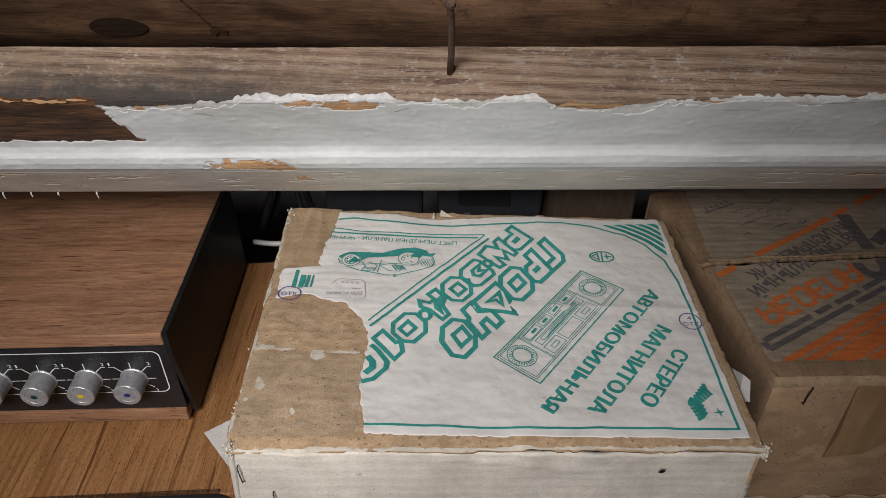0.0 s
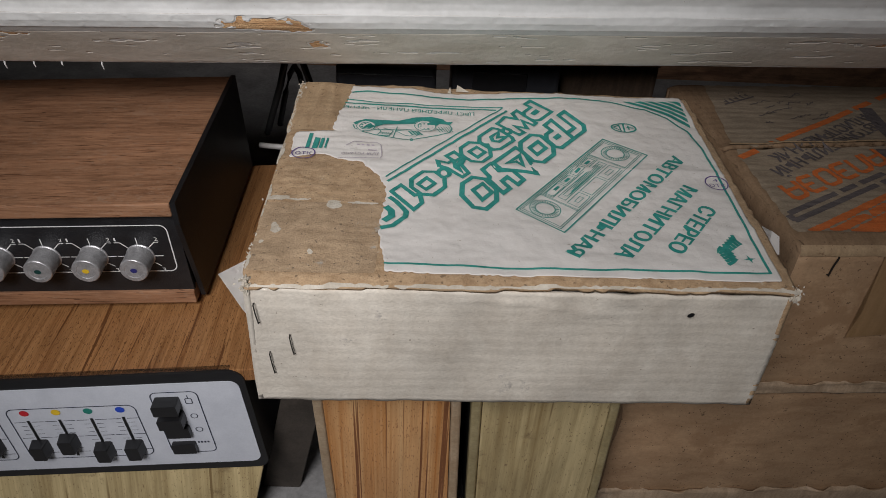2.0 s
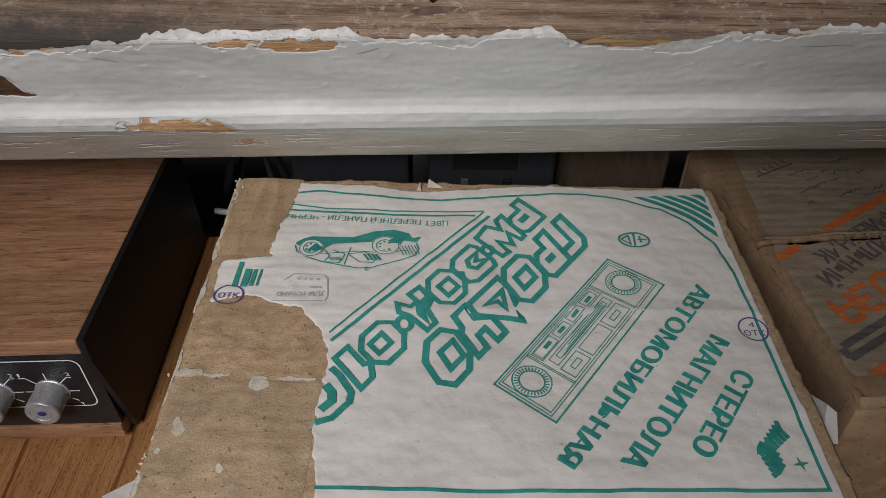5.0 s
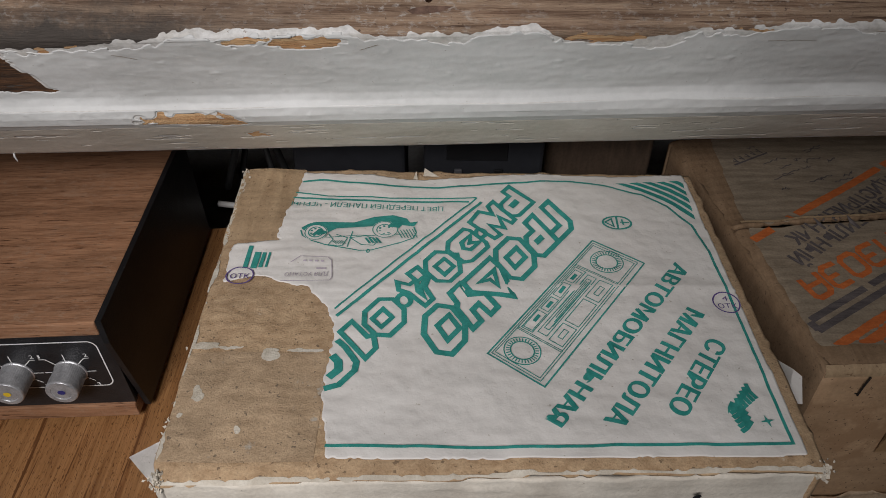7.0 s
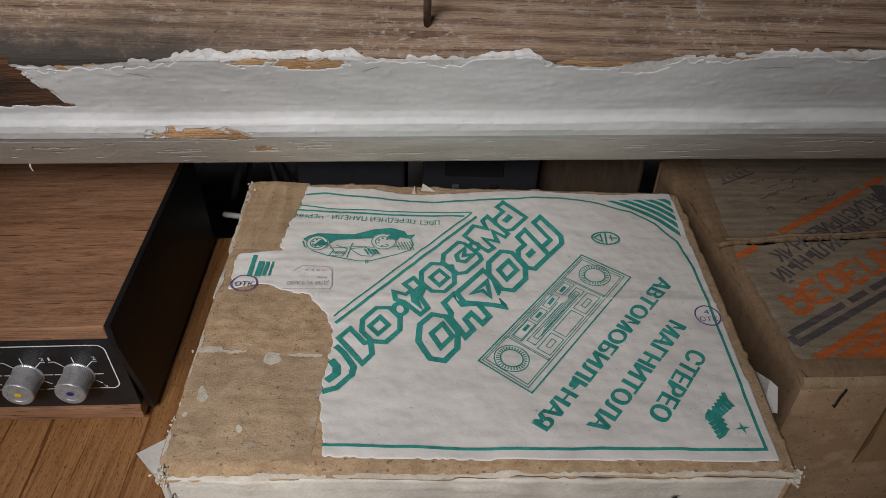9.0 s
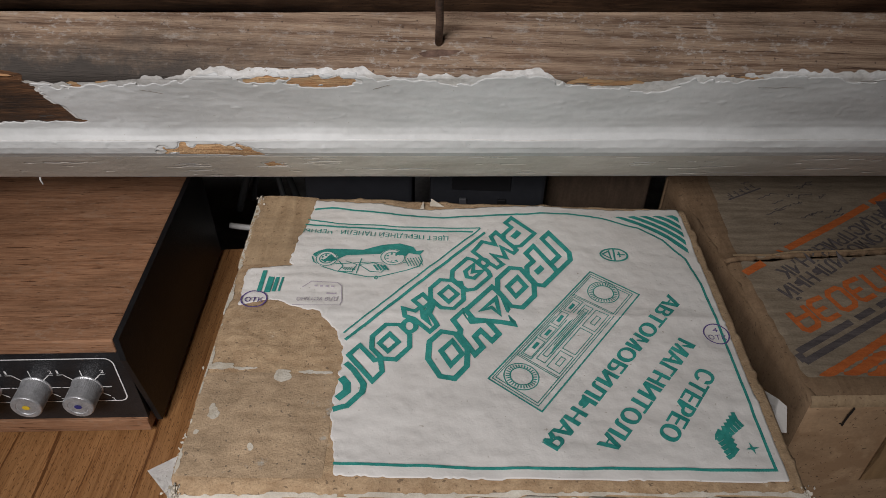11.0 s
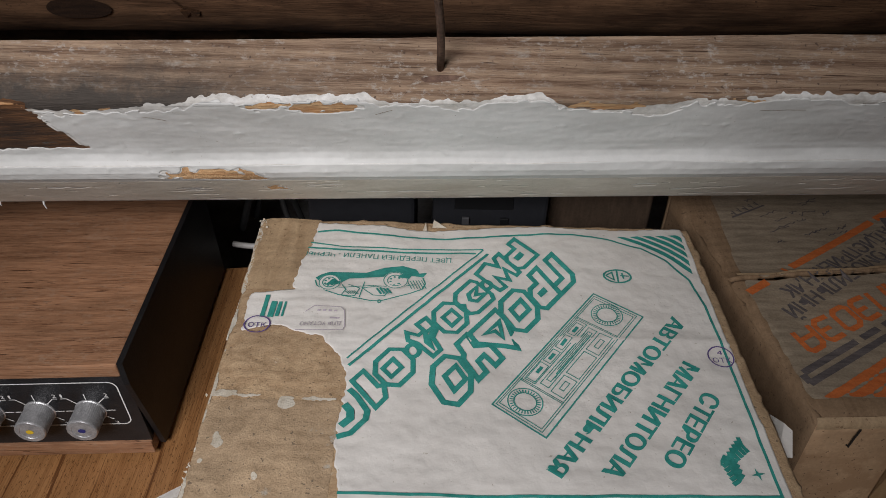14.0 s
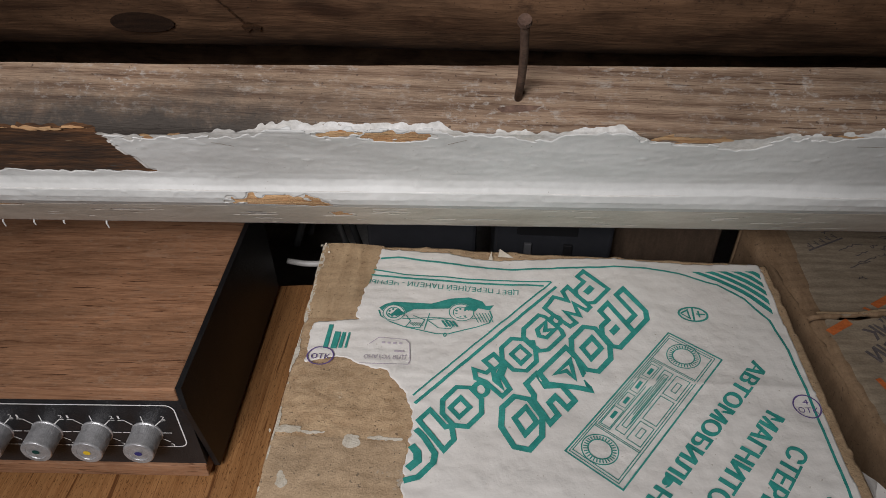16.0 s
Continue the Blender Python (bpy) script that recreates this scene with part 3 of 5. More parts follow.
# Flat dark strokes on the paint stand in for shade in the cracks.
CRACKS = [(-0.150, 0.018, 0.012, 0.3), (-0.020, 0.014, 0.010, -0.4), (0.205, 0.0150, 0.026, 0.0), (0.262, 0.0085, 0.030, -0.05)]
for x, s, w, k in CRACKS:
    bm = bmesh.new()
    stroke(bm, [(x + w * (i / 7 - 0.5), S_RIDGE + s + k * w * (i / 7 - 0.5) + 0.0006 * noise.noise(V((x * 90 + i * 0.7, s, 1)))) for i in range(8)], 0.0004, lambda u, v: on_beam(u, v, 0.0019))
    part("paint_crack", bm, M_CRACKSHADE, BEAM)

# splinters of paint hanging under the beam's edge
for k, x in enumerate((-0.335, -0.313, -0.292, -0.262)):
    p = on_beam(x, S_END, 0.001)
    part("paint_splinter", tube([p + V((0, 0.003, 0.002)), p + V((0.0006, 0.0, -0.0025)), p + V((0.0014, 0.0, -0.0062 + 0.0014 * (k % 3)))], 0.0009, 5, 0.0003), M_PAINT, BEAM)

NAIL = thing("iron_nail", on_beam(0.0112, 0.0215), "rusty bent iron nail driven into the wooden beam", "nail")
b = on_beam(0.0112, 0.0215, -0.004)
h = V((0.0085, 0.424, 0.541))
shank = [b + (h - b) * f + V((0.0012 * math.sin(3 * f), 0, 0)) for f in (0, 0.3, 0.6, 0.9, 1.0)]
part("shank", tube(shank, 0.0021, 12), M_NAIL, NAIL, smooth=True)
d = (h - b).normalized()
part("head", tube([shank[-1] - d * 0.001, shank[-1] - d * 0.0004, shank[-1] + d * 0.0006, shank[-1] + d * 0.0011], 0.0034, 14, 0.0030), M_NAIL, NAIL, "flattened nail head")
bm = bmesh.new()
fill(bm, [(0.0002, 0.0228), (0.006, 0.0210), (0.013, 0.0206), (0.024, 0.0212), (0.017, 0.0238), (0.009, 0.0250), (0.003, 0.0250)], lambda u, v: on_beam(u, v, 0.0005))
part("split_wood", bm, M_NAIL, BEAM, "split grey wood round the nail")
# ---- the car stereo carton ----
TOP, LOW = 0.3440, 0.2500
CARTON = thing("cardboard_box", (0.04, 0.39, LOW), "worn cardboard box with a torn green-printed paper label", "box")
CORN = [(-0.1085, 0.2745), (0.1935, 0.2815), (0.1880, 0.5085), (-0.1105, 0.5100)]


def carton_wall(a, b, z0, z1, t, n=40, lean=0.0, crush=0.0, m=12, extra=None):
    """One upright side from plan point a to b, with crushed, uneven edges."""
    bm = bmesh.new()
    a, b = V(a), V(b)
    d = (b - a).normalized()
    nrm = V((d.y, -d.x))
    grids = []
    for side in (0, 1):
        g = []
        for i in range(n + 1):
            row = []
            for j in range(m + 1):
                f, h = i / n, j / m
                q = a.lerp(b, f)
                w = 0.0012 * noise.noise(V((q.x * 25, q.y * 25, h * 2 + 3))) + crush * noise.noise(V((q.x * 60, q.y * 60, h * 5))) * max(0, h - 0.75) * 4
                if extra:
                    w += extra(q.x, z0 + (z1 - z0) * h)
                rim = 0.0011 * noise.noise(V((f * 22, h, 5))) if j in (0, m) else 0
                p = q + nrm * (w - side * t + lean * (1 - h))
                row.append(bm.verts.new((p.x, p.y, z0 + (z1 - z0) * h + rim)))
            g.append(row)
        grids.append(g)
    for g in grids:
        for i in range(n):
            for j in range(m):
                bm.faces.new((g[i][j], g[i + 1][j], g[i + 1][j + 1], g[i][j + 1]))
    o, k = grids
    for i in range(n):
        bm.faces.new((o[i][0], k[i][0], k[i + 1][0], o[i + 1][0]))
        bm.faces.new((o[i][m], o[i + 1][m], k[i + 1][m], k[i][m]))
    for j in range(m):
        bm.faces.new((o[0][j], o[0][j + 1], k[0][j + 1], k[0][j]))
        bm.faces.new((o[n][j], k[n][j], k[n][j + 1], o[n][j + 1]))
    return bm


def creased(x, z):
    """Folds pressed into the front, and the ripple of its corrugation."""
    w = 0.00018 * math.sin(z * 2 * math.pi / 0.0075 + 0.8 * noise.noise(V((x * 20, z * 8, 1))))
    for x0, z0, x1, z1, amp in ((0.010, 0.3335, 0.075, 0.3270, 0.0014), (0.055, 0.3280, 0.100, 0.3262, 0.0012), (0.045, 0.3215, 0.112, 0.3235, 0.0010), (-0.06, 0.300, 0.06, 0.281, 0.0004)):
        if x0 < x < x1:
            f = (x - x0) / (x1 - x0)
            d = z - (z0 + (z1 - z0) * f) - 0.001 * noise.noise(V((x * 50, 1, 4)))
            w += amp * math.sin(math.pi * f) * math.exp(-(d / 0.0013) ** 2)
    return w


def lid_height(x, y):
    """The carton's lid sags and bulges a little."""
    f = (x - CORN[0][0]) / 0.30
    g = (y - 0.275) / 0.235
    edge = min(f, 1 - f, g, 1 - g)
    z = TOP + 0.0013 * noise.noise(V((x * 18, y * 18, 2))) + 0.0008 * noise.noise(V((x * 60, y * 60, 4))) + 0.0003 * noise.noise(V((x * 170, y * 170, 8)))
    z -= 0.0045 * max(0, 1 - (y - 0.274) / 0.012) ** 2
    z -= 0.0018 * max(0, 1 - (x + 0.112) / 0.012) ** 2 + 0.0015 * max(0, 1 - (0.194 - x) / 0.01) ** 2
    z += 0.0007 * max(0, 1 - abs(y - 0.3955 - 0.02 * x - 0.002 * noise.noise(V((x * 15, 3, 3)))) / 0.008) * (1 if x > -0.05 else 0)
    z += 0.0012 * max(0, noise.noise(V((x * 9 + y * 30, y * 45, 6))) - 0.25)
    z += (0.00008 if x < -0.03 else 0.00002) * math.sin(2 * math.pi * (y + 0.004 * noise.noise(V((x * 12, y * 4, 2)))) / 0.0072)
    return z


def lid_sheet(keep, lift, step=0.002, thick=0.0, x0=-0.112, x1=0.197, y0=0.272, y1=0.512):
    bm = bmesh.new()
    grid = {}
    nx, ny = round((x1 - x0) / step), round((y1 - y0) / step)

    def corner(i, j):
        if (i, j) not in grid:
            f, g = i / nx, j / ny
            x, y = x0 + (x1 - x0) * f, y0 + (y1 - y0) * g
            grid[i, j] = bm.verts.new((x, y, lid_height(x, y) + lift))
        return grid[i, j]

    for i in range(nx):
        for j in range(ny):
            if keep(x0 + (x1 - x0) * (i + 0.5) / nx, y0 + (y1 - y0) * (j + 0.5) / ny):
                bm.faces.new((corner(i, j), corner(i + 1, j), corner(i + 1, j + 1), corner(i, j + 1)))
    return ease_rim(bm, 2)


def inside(x, y, poly):
    hit = False
    for (a, b), (c, d) in zip(poly, poly[1:] + poly[:1]):
        if (b > y) != (d > y) and x < (c - a) * (y - b) / (d - b) + a:
            hit = not hit
    return hit


def on_lid(x, y):
    f = (y - 0.274) / 0.236
    w = 0.0012 * noise.noise(V((x * 40, y * 40, 1))) + 0.0006 * noise.noise(V((x * 160, y * 160, 1)))
    left, right = -0.1085 - 0.002 * f + w, 0.1945 - 0.0065 * f + w
    front, back = 0.2735 + 0.0235 * (x + 0.1085) + w, 0.5105 - 0.005 * (x + 0.11) + w
    return left < x < right and front < y < back


lid = part("lid", lid_sheet(on_lid, 0.0, 0.0013), M_CARD, CARTON, "brown scuffed cardboard lid", True)
sol = lid.modifiers.new("board", "SOLIDIFY")
sol.thickness, sol.offset = 0.003, -1
part("front_panel", carton_wall(CORN[0], CORN[1], LOW, TOP - 0.0062, 0.003, 110, 0.0, 0.0016, 36, creased), M_CARD_PALE, CARTON, "pale whitish cardboard front", True)
part("side_panel", carton_wall(CORN[1], CORN[2], LOW, TOP - 0.003, 0.003), M_CARD, CARTON, "", True)
part("back_panel", carton_wall(CORN[2], CORN[3], LOW, TOP - 0.003, 0.003), M_CARD, CARTON, "", True)
part("side_panel", carton_wall(CORN[3], CORN[0], LOW, TOP - 0.003, 0.003), M_CARD_PALE, CARTON, "", True)
part("bottom_panel", sheet([(0.04 + (x - 0.04) * 0.97, 0.39 + (y - 0.39) * 0.96) for x, y in CORN], LOW, 0.003), M_CARD, CARTON)

# torn paper label
TORN_SIDE = [(-0.033, 0.285), (-0.037, 0.313), (-0.039, 0.326), (-0.037, 0.351), (-0.037, 0.367), (-0.043, 0.381), (-0.055, 0.396), (-0.063, 0.398), (-0.080, 0.405), (-0.089, 0.405), (-0.102, 0.400), (-0.104, 0.432), (-0.076, 0.437), (-0.078, 0.440), (-0.076, 0.465), (-0.072, 0.480), (-0.071, 0.506)]
LABEL = TORN_SIDE + [(-0.026, 0.503), (0.004, 0.499), (0.045, 0.504), (0.086, 0.508), (0.135, 0.505), (0.183, 0.5085), (0.1865, 0.287), (0.048, 0.285)]


def in_label(x, y):
    k = 1.0 if x < -0.03 else 0.15
    dx = k * (0.0016 * noise.noise(V((x * 130, y * 130, 3))) + 0.001 * noise.noise(V((x * 420, y * 420, 3))))
    return inside(x + dx, y + 0.6 * dx, LABEL)


label_ob = part("label", lid_sheet(in_label, 0.0007, 0.0009), M_PAPER, CARTON, "yellowed white paper label with green print, torn", True)
sol = label_ob.modifiers.new("paper", "SOLIDIFY")
sol.thickness, sol.offset = 0.0005, -1


def ink(u, v):
    return V((u, v, lid_height(u, v) + 0.00135))


def mm(*pts):
    return [(x / 1000, y / 1000) for x, y in pts]


def dense(pts, step=0.004):
    out = []
    for a, b in zip(pts, pts[1:]):
        a, b = V(a), V(b)
        k = max(1, round((b - a).length / step))
        out += [tuple(a.lerp(b, i / k)) for i in range(k)]
    return out + [tuple(pts[-1])]


bm = bmesh.new()
stroke(bm, dense(mm((-34, 291), (48, 290.5), (181, 293), (180.5, 386), (179, 428), (175, 453), (164, 472), (150, 484), (129, 493), (107, 498), (85, 498), (40, 493), (14, 490), (-26, 492), (-55, 497), (-70, 496))), 0.0016, ink)
stroke(bm, dense(mm((-73, 484), (-52, 480), (0, 478.5), (43, 480.5))), 0.0011, ink)
stroke(bm, dense(mm((-74, 479), (-52, 476.5), (0, 475), (38, 476.5))), 0.0016, ink)
stroke(bm, dense(mm((43, 480), (-38, 378.5))), 0.0011, ink)
stroke(bm, dense(mm((46, 476), (-36.5, 372.5))), 0.0020, ink)


def corner_arc(f, t):
    """A point on the fan of arcs in the label's corner: f from the outermost to the corner, t along the arc."""
    a, b = V((0.1355, 0.4964)).lerp(V((0.1805, 0.5003)), f), V((0.1790, 0.4590)).lerp(V((0.1806, 0.5000)), f)
    mid = a.lerp(b, 0.5) + V((0.0050, 0.0060)) * (1 - f)
    return ink(*a.lerp(mid, t).lerp(mid.lerp(b, t), t))


for k in range(5):
    f0, f1 = k * 0.2, k * 0.2 + 0.125
    for i in range(10):
        bm.faces.new([bm.verts.new(corner_arc(f, t)) for f, t in ((f0, i / 10), (f0, (i + 1) / 10), (f1, (i + 1) / 10), (f1, i / 10))])
part("printed_border", bm, M_GREEN, label_ob)

for word, p0, p1, hgt in (("АВТОМОБИЛЬНАЯ", (0.1560, 0.4180), (0.0680, 0.3070), 0.0088), ("МАГНИТОЛА", (0.1540, 0.3810), (0.0955, 0.3060), 0.0094), ("СТЕРЕО", (0.1600, 0.3590), (0.1270, 0.3125), 0.0094)):
    bm = bmesh.new()
    along = (V(p1) - V(p0)).normalized()
    for k in range(-2, 3):
        shift = along * (0.00034 * k)
        lettering(bm, word, tuple(V(p0) + shift), tuple(V(p1) + shift), hgt, lambda u, v: ink(u, v) + V((0, 0, 0.00003 * k)), 0.006)
    part("printed_word", bm, M_GREEN, label_ob, "bold green lettering")
bm = bmesh.new()
lettering(bm, "ЦВЕТ ПЕРЕДНЕЙ ПАНЕЛИ - ЧЕРНЫ", (0.0215, 0.4700), (-0.0740, 0.4745), 0.0042, ink)
part("printed_line", bm, M_GREEN, label_ob)

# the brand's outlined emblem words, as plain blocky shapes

def emblem(p0, p1, slant, shapes, w):
    """Slanting outlined shapes along p0 to p1; outlines and solid cores in millimetres along and above that line."""
    p0 = V(p0)
    d = (V(p1) - p0).normalized()
    up = V((-d.y, d.x))
    for outline, core in shapes:
        bm = bmesh.new()

        def at(q):
            return tuple(p0 + d * ((q[0] + slant * q[1]) / 1000) + up * (q[1] / 1000))

        stroke(bm, [at(q) for q in outline], w, ink, True)
        if len(core) == 4:
            stroke(bm, [at(q) for q in core], w * 0.95, ink, True)
        elif core:
            fill(bm, [at(q) for q in core], ink)
        part("emblem_shape", bm, M_GREEN, label_ob, "outlined green block shape")


def octagon(u0, u1, v0, v1, c=6.0):
    return [(u0 + c, v0), (u1 - c, v0), (u1, v0 + c), (u1, v1 - c), (u1 - c, v1), (u0 + c, v1), (u0, v1 - c), (u0, v0 + c)]


def core_of(u0, u1, v0, v1):
    return [(u0, v0), (u1, v0), (u1, v1), (u0, v1)]


def ring_mm(u, v, r):
    return ring_pts(u, v, r, r, 16)


emblem((0.0861, 0.4733), (0.0157, 0.3815), 0.45, [
    ([(-3.4, 0.5), (-3.4, 22), (0, 26), (15, 26), (15, 18.5), (5, 18.5), (5, 0.5)], ()),
    ([(15.5, 0.5), (24.5, 0.5), (24.5, 8.5), (32, 8.5), (36, 12.5), (36, 22), (32, 26), (15.5, 26)], [(22, 14), (30, 14), (30, 18.2), (26, 18.3), (22, 18.2)]),
    (octagon(37, 62.5, 0.5, 26.5), core_of(43.5, 54.5, 9.2, 18.0)),
    ([(64, 2), (62.5, 12), (69.3, 30.5), (76, 24), (91, 10.5), (91, 2)], [(67.5, 9.6), (82, 9.6), (74.5, 12.5), (73.2, 19)]),
    ([(93, 1), (102.5, 1), (102.5, 9), (105, 11), (105, 27), (97.5, 27), (97.5, 18.5), (91.5, 18.5), (89.5, 28), (82.5, 28), (84, 17), (93, 10.5)], ()),
    (octagon(107, 132, 1.5, 28.5, 7), core_of(111.8, 122.2, 10.8, 21.2)),
], 0.0033)
emblem((0.0622, 0.4897), (-0.0342, 0.3605), 0.25, [
    ([(-3.5, 0.5), (4, 0.5), (4, 6.5), (14, 6.5), (17.5, 10), (17.5, 19), (13.5, 22.5), (-3.5, 22.5)], [(3.5, 11.2), (11.5, 11.2), (11.5, 15.6), (7.5, 15.8), (3.5, 15.6)]),
    ([(16, 1), (22, 1), (26, 8.5), (30.5, -0.5), (37, 0.5), (42.5, 1), (42.5, 12), (41.5, 22.5), (36, 23.5), (34.5, 13), (29.5, 21.5), (24.5, 13), (22.5, 22.5), (18.5, 22.5)], ()),
    (ring_mm(44.8, 12.8, 3.4), ()),
    ([(50, 2), (66, 2), (71, 6), (71, 10.5), (69, 12.5), (71, 15), (71, 20), (66.5, 23.5), (50, 23.5), (48, 20), (48, 6)], ()),
    ([(51, 8.8), (60, 8.8), (62.5, 12.6), (60, 16.8), (51, 16.8), (56.5, 12.8)], ()),
    (octagon(72, 94, 1.5, 23.2), core_of(77.8, 86.8, 9.0, 17.4)),
    ([(95, 1), (103, 0), (103, 7), (108.5, 7), (112.5, 0), (116, 5), (113, 10.5), (112, 24), (105, 24), (103, 15), (96, 12)], ()),
    ([(97, 9), (104, 9), (108, 14), (108, 20), (106, 14), (101, 12)], ()),
    (ring_mm(118.6, 12.0, 4.2), ()),
    (octagon(123, 147, 0.8, 22.6), core_of(132.0, 141.0, 7.4, 15.4)),
    ([(151, 0.3), (160.3, 0.3), (160.3, 22.3), (152.2, 22.3), (148, 16), (151, 14)], ()),
], 0.0029)
bm = bmesh.new()
stroke(bm, dense(mm((-34.6, 355.6), (-30, 351), (-23.5, 341), (-24, 335.5), (-31, 326.5), (-38, 324)), 0.003), 0.0033, ink)
stroke(bm, mm((-36.0, 345), (-32.5, 341.0), (-32, 336), (-36.5, 331)), 0.0042, ink)
part("emblem_shape", bm, M_GREEN, label_ob)

# the line drawing of the radio
bm = bmesh.new()
RA, RB, RD = V((0.111, 0.438)), V((0.138, 0.417)), V((0.043, 0.347))


def radio(u, v):
    q = RA + (RD - RA) * u + (RB - RA) * v
    return ink(q.x, q.y)


def box_line(u0, v0, u1, v1, w=0.00048):
    pts = [V((u0, v0)), V((u1, v0)), V((u1, v1)), V((u0, v1))]
    pts = [tuple(RA + (RD - RA) * p.x + (RB - RA) * p.y) for p in pts]
    stroke(bm, pts, w, ink, True)


box_line(0, 0, 1, 1, 0.0009)
box_line(0.015, 0.04, 0.985, 0.90)
box_line(0.03, 0.07, 0.97, 0.86)
for u0, v0, u1, v1 in ((0.24, 0.1, 0.76, 0.3), (0.26, 0.13, 0.36, 0.27), (0.38, 0.13, 0.48, 0.27), (0.5, 0.13, 0.6, 0.27), (0.62, 0.12, 0.75, 0.28), (0.25, 0.36, 0.74, 0.52), (0.28, 0.4, 0.7, 0.48), (0.25, 0.58, 0.4, 0.82), (0.42, 0.58, 0.6, 0.82), (0.62, 0.58, 0.75, 0.82), (0.29, 0.66, 0.36, 0.74), (0.65, 0.66, 0.71, 0.74), (0.22, 0.07, 0.23, 0.86), (0.77, 0.07, 0.78, 0.86)):
    box_line(u0, v0, u1, v1)
for c in ((0.1165, 0.419), (0.061, 0.3495)):
    stroke(bm, ring_pts(*c, 0.0095, 0.0095, 30), 0.0006, ink, True)
    stroke(bm, ring_pts(*c, 0.0062, 0.0062, 26), 0.0007, ink, True)
    for k in range(30):
        a = 2 * math.pi * k / 30
        e = V((math.cos(a), math.sin(a)))
        stroke(bm, [tuple(V(c) + e * 0.0066), tuple(V(c) + e * 0.0086)], 0.0006, ink)
for k in range(5):
    q0, q1 = RA + (RD - RA) * 0.30 + (RB - RA) * (0.37 + 0.03 * k), RA + (RD - RA) * (0.55 + 0.03 * k) + (RB - RA) * (0.37 + 0.03 * k)
    stroke(bm, [tuple(q0), tuple(q1)], 0.0005, ink)
for k in range(4):
    fill(bm, [tuple(RA + (RD - RA) * a + (RB - RA) * b) for a, b in ((0.285 + 0.12 * k, 0.17), (0.335 + 0.12 * k, 0.17), (0.335 + 0.12 * k, 0.23), (0.285 + 0.12 * k, 0.23))], ink)
part("printed_radio", bm, M_GREEN, label_ob, "thin green line drawing of a car radio")

# the little car, upside down to the viewer
bm = bmesh.new()


def car(u, v):
    """u along the car from tail 0 to nose 1, v from the ground 0 to the roof 1."""
    q = V((-0.065, 0.4475)).lerp(V((0.006, 0.4535)), u) + V((0.001, -0.0245)) * v
    return q.x, q.y


def car_line(pts, w=0.0006, closed=False):
    stroke(bm, [car(*p) for p in pts], w, ink, closed)


fill(bm, [car(*p) for p in ((0.0, 0.02), (0.05, -0.12), (0.12, -0.2), (0.45, -0.15), (0.62, -0.3), (0.78, -0.36), (0.9, -0.2), (0.93, -0.02), (1.0, -0.04), (0.96, 0.14), (0.86, 0.05), (0.8, 0.3), (0.68, 0.3), (0.64, 0.05), (0.3, 0.05), (0.2, 0.3), (0.08, 0.3))], ink)
car_line([(0, 0.1), (0.02, 0.3), (0.1, 0.5), (0.22, 0.68), (0.36, 0.82), (0.5, 0.95), (0.6, 0.98), (0.72, 0.85), (0.84, 0.75), (0.95, 0.62), (0.98, 0.4), (0.96, 0.16)], 0.0008)
car_line([(0.24, 0.3), (0.28, 0.5), (0.24, 0.7), (0.36, 0.75), (0.4, 0.45), (0.3, 0.3)])
car_line([(0.42, 0.45), (0.52, 0.75), (0.62, 0.8), (0.66, 0.6), (0.55, 0.42)], closed=True)
car_line([(0.05, 0.35), (0.25, 0.42), (0.5, 0.38), (0.7, 0.45), (0.9, 0.42)])
car_line([(0.44, 0.2), (0.4, 0.8)])
for k in range(6):
    car_line([(0.82 + 0.025 * k, 0.25), (0.86 + 0.025 * k, 0.6)], 0.0005)
for k in range(5):
    car_line([(0.27 + 0.02 * k, 0.55), (0.31 + 0.02 * k, 0.68)], 0.0005)
for k in range(4):
    fill(bm, [car(0.54 + 0.03 * k, 0.5), car(0.56 + 0.03 * k, 0.5), car(0.6 + 0.03 * k, 0.72), car(0.58 + 0.03 * k, 0.72)], ink)
car_line(ring_pts(0.575, 1.0, 0.012, 0.06, 10), 0.0006, True)
part("printed_car", bm, M_GREEN, label_ob, "green line drawing of a car")


def ink_up(u, v):
    return ink(u, v) + V((0, 0, 0.0002))


for c, r in (((-0.0555, 0.4430), 0.0072), ((-0.0140, 0.4465), 0.0082)):
    bm = bmesh.new()
    fill(bm, ring_pts(*c, r, r, 22), ink_up)
    part("wheel_ground", bm, M_PAPER, label_ob)


def ink_high(u, v):
    return ink(u, v) + V((0, 0, 0.0004))


for c, r in (((-0.0555, 0.4430), 0.0072), ((-0.0140, 0.4465), 0.0082)):
    bm = bmesh.new()
    stroke(bm, ring_pts(*c, r * 0.92, r * 0.92, 22), 0.0006, ink_high, True)
    stroke(bm, ring_pts(*c, r * 0.62, r * 0.62, 18), 0.0007, ink_high, True)
    for k in range(7):
        a = 2 * math.pi * k / 7
        fill(bm, ring_pts(c[0] + math.cos(a) * r * 0.42, c[1] + math.sin(a) * r * 0.42, r * 0.11, r * 0.11, 6), ink_high)
    part("printed_wheel", bm, M_GREEN, label_ob)

# quality sign, winged emblem and bars
bm = bmesh.new()
stroke(bm, ring_pts(0.129, 0.4552, 0.0088, 0.0062, 28), 0.0013, ink, True)
stroke(bm, mm((128.8, 449.5), (129.4, 461)), 0.0012, ink)
stroke(bm, mm((121.5, 455.5), (126, 459), (126.5, 451.5), (121.5, 455.5)), 0.0011, ink)
stroke(bm, mm((131, 455.4), (136.5, 455.6)), 0.0011, ink)
stroke(bm, mm((132.6, 452.6), (132.4, 458.4)), 0.0011, ink)
part("quality_sign", bm, M_GREEN, label_ob)
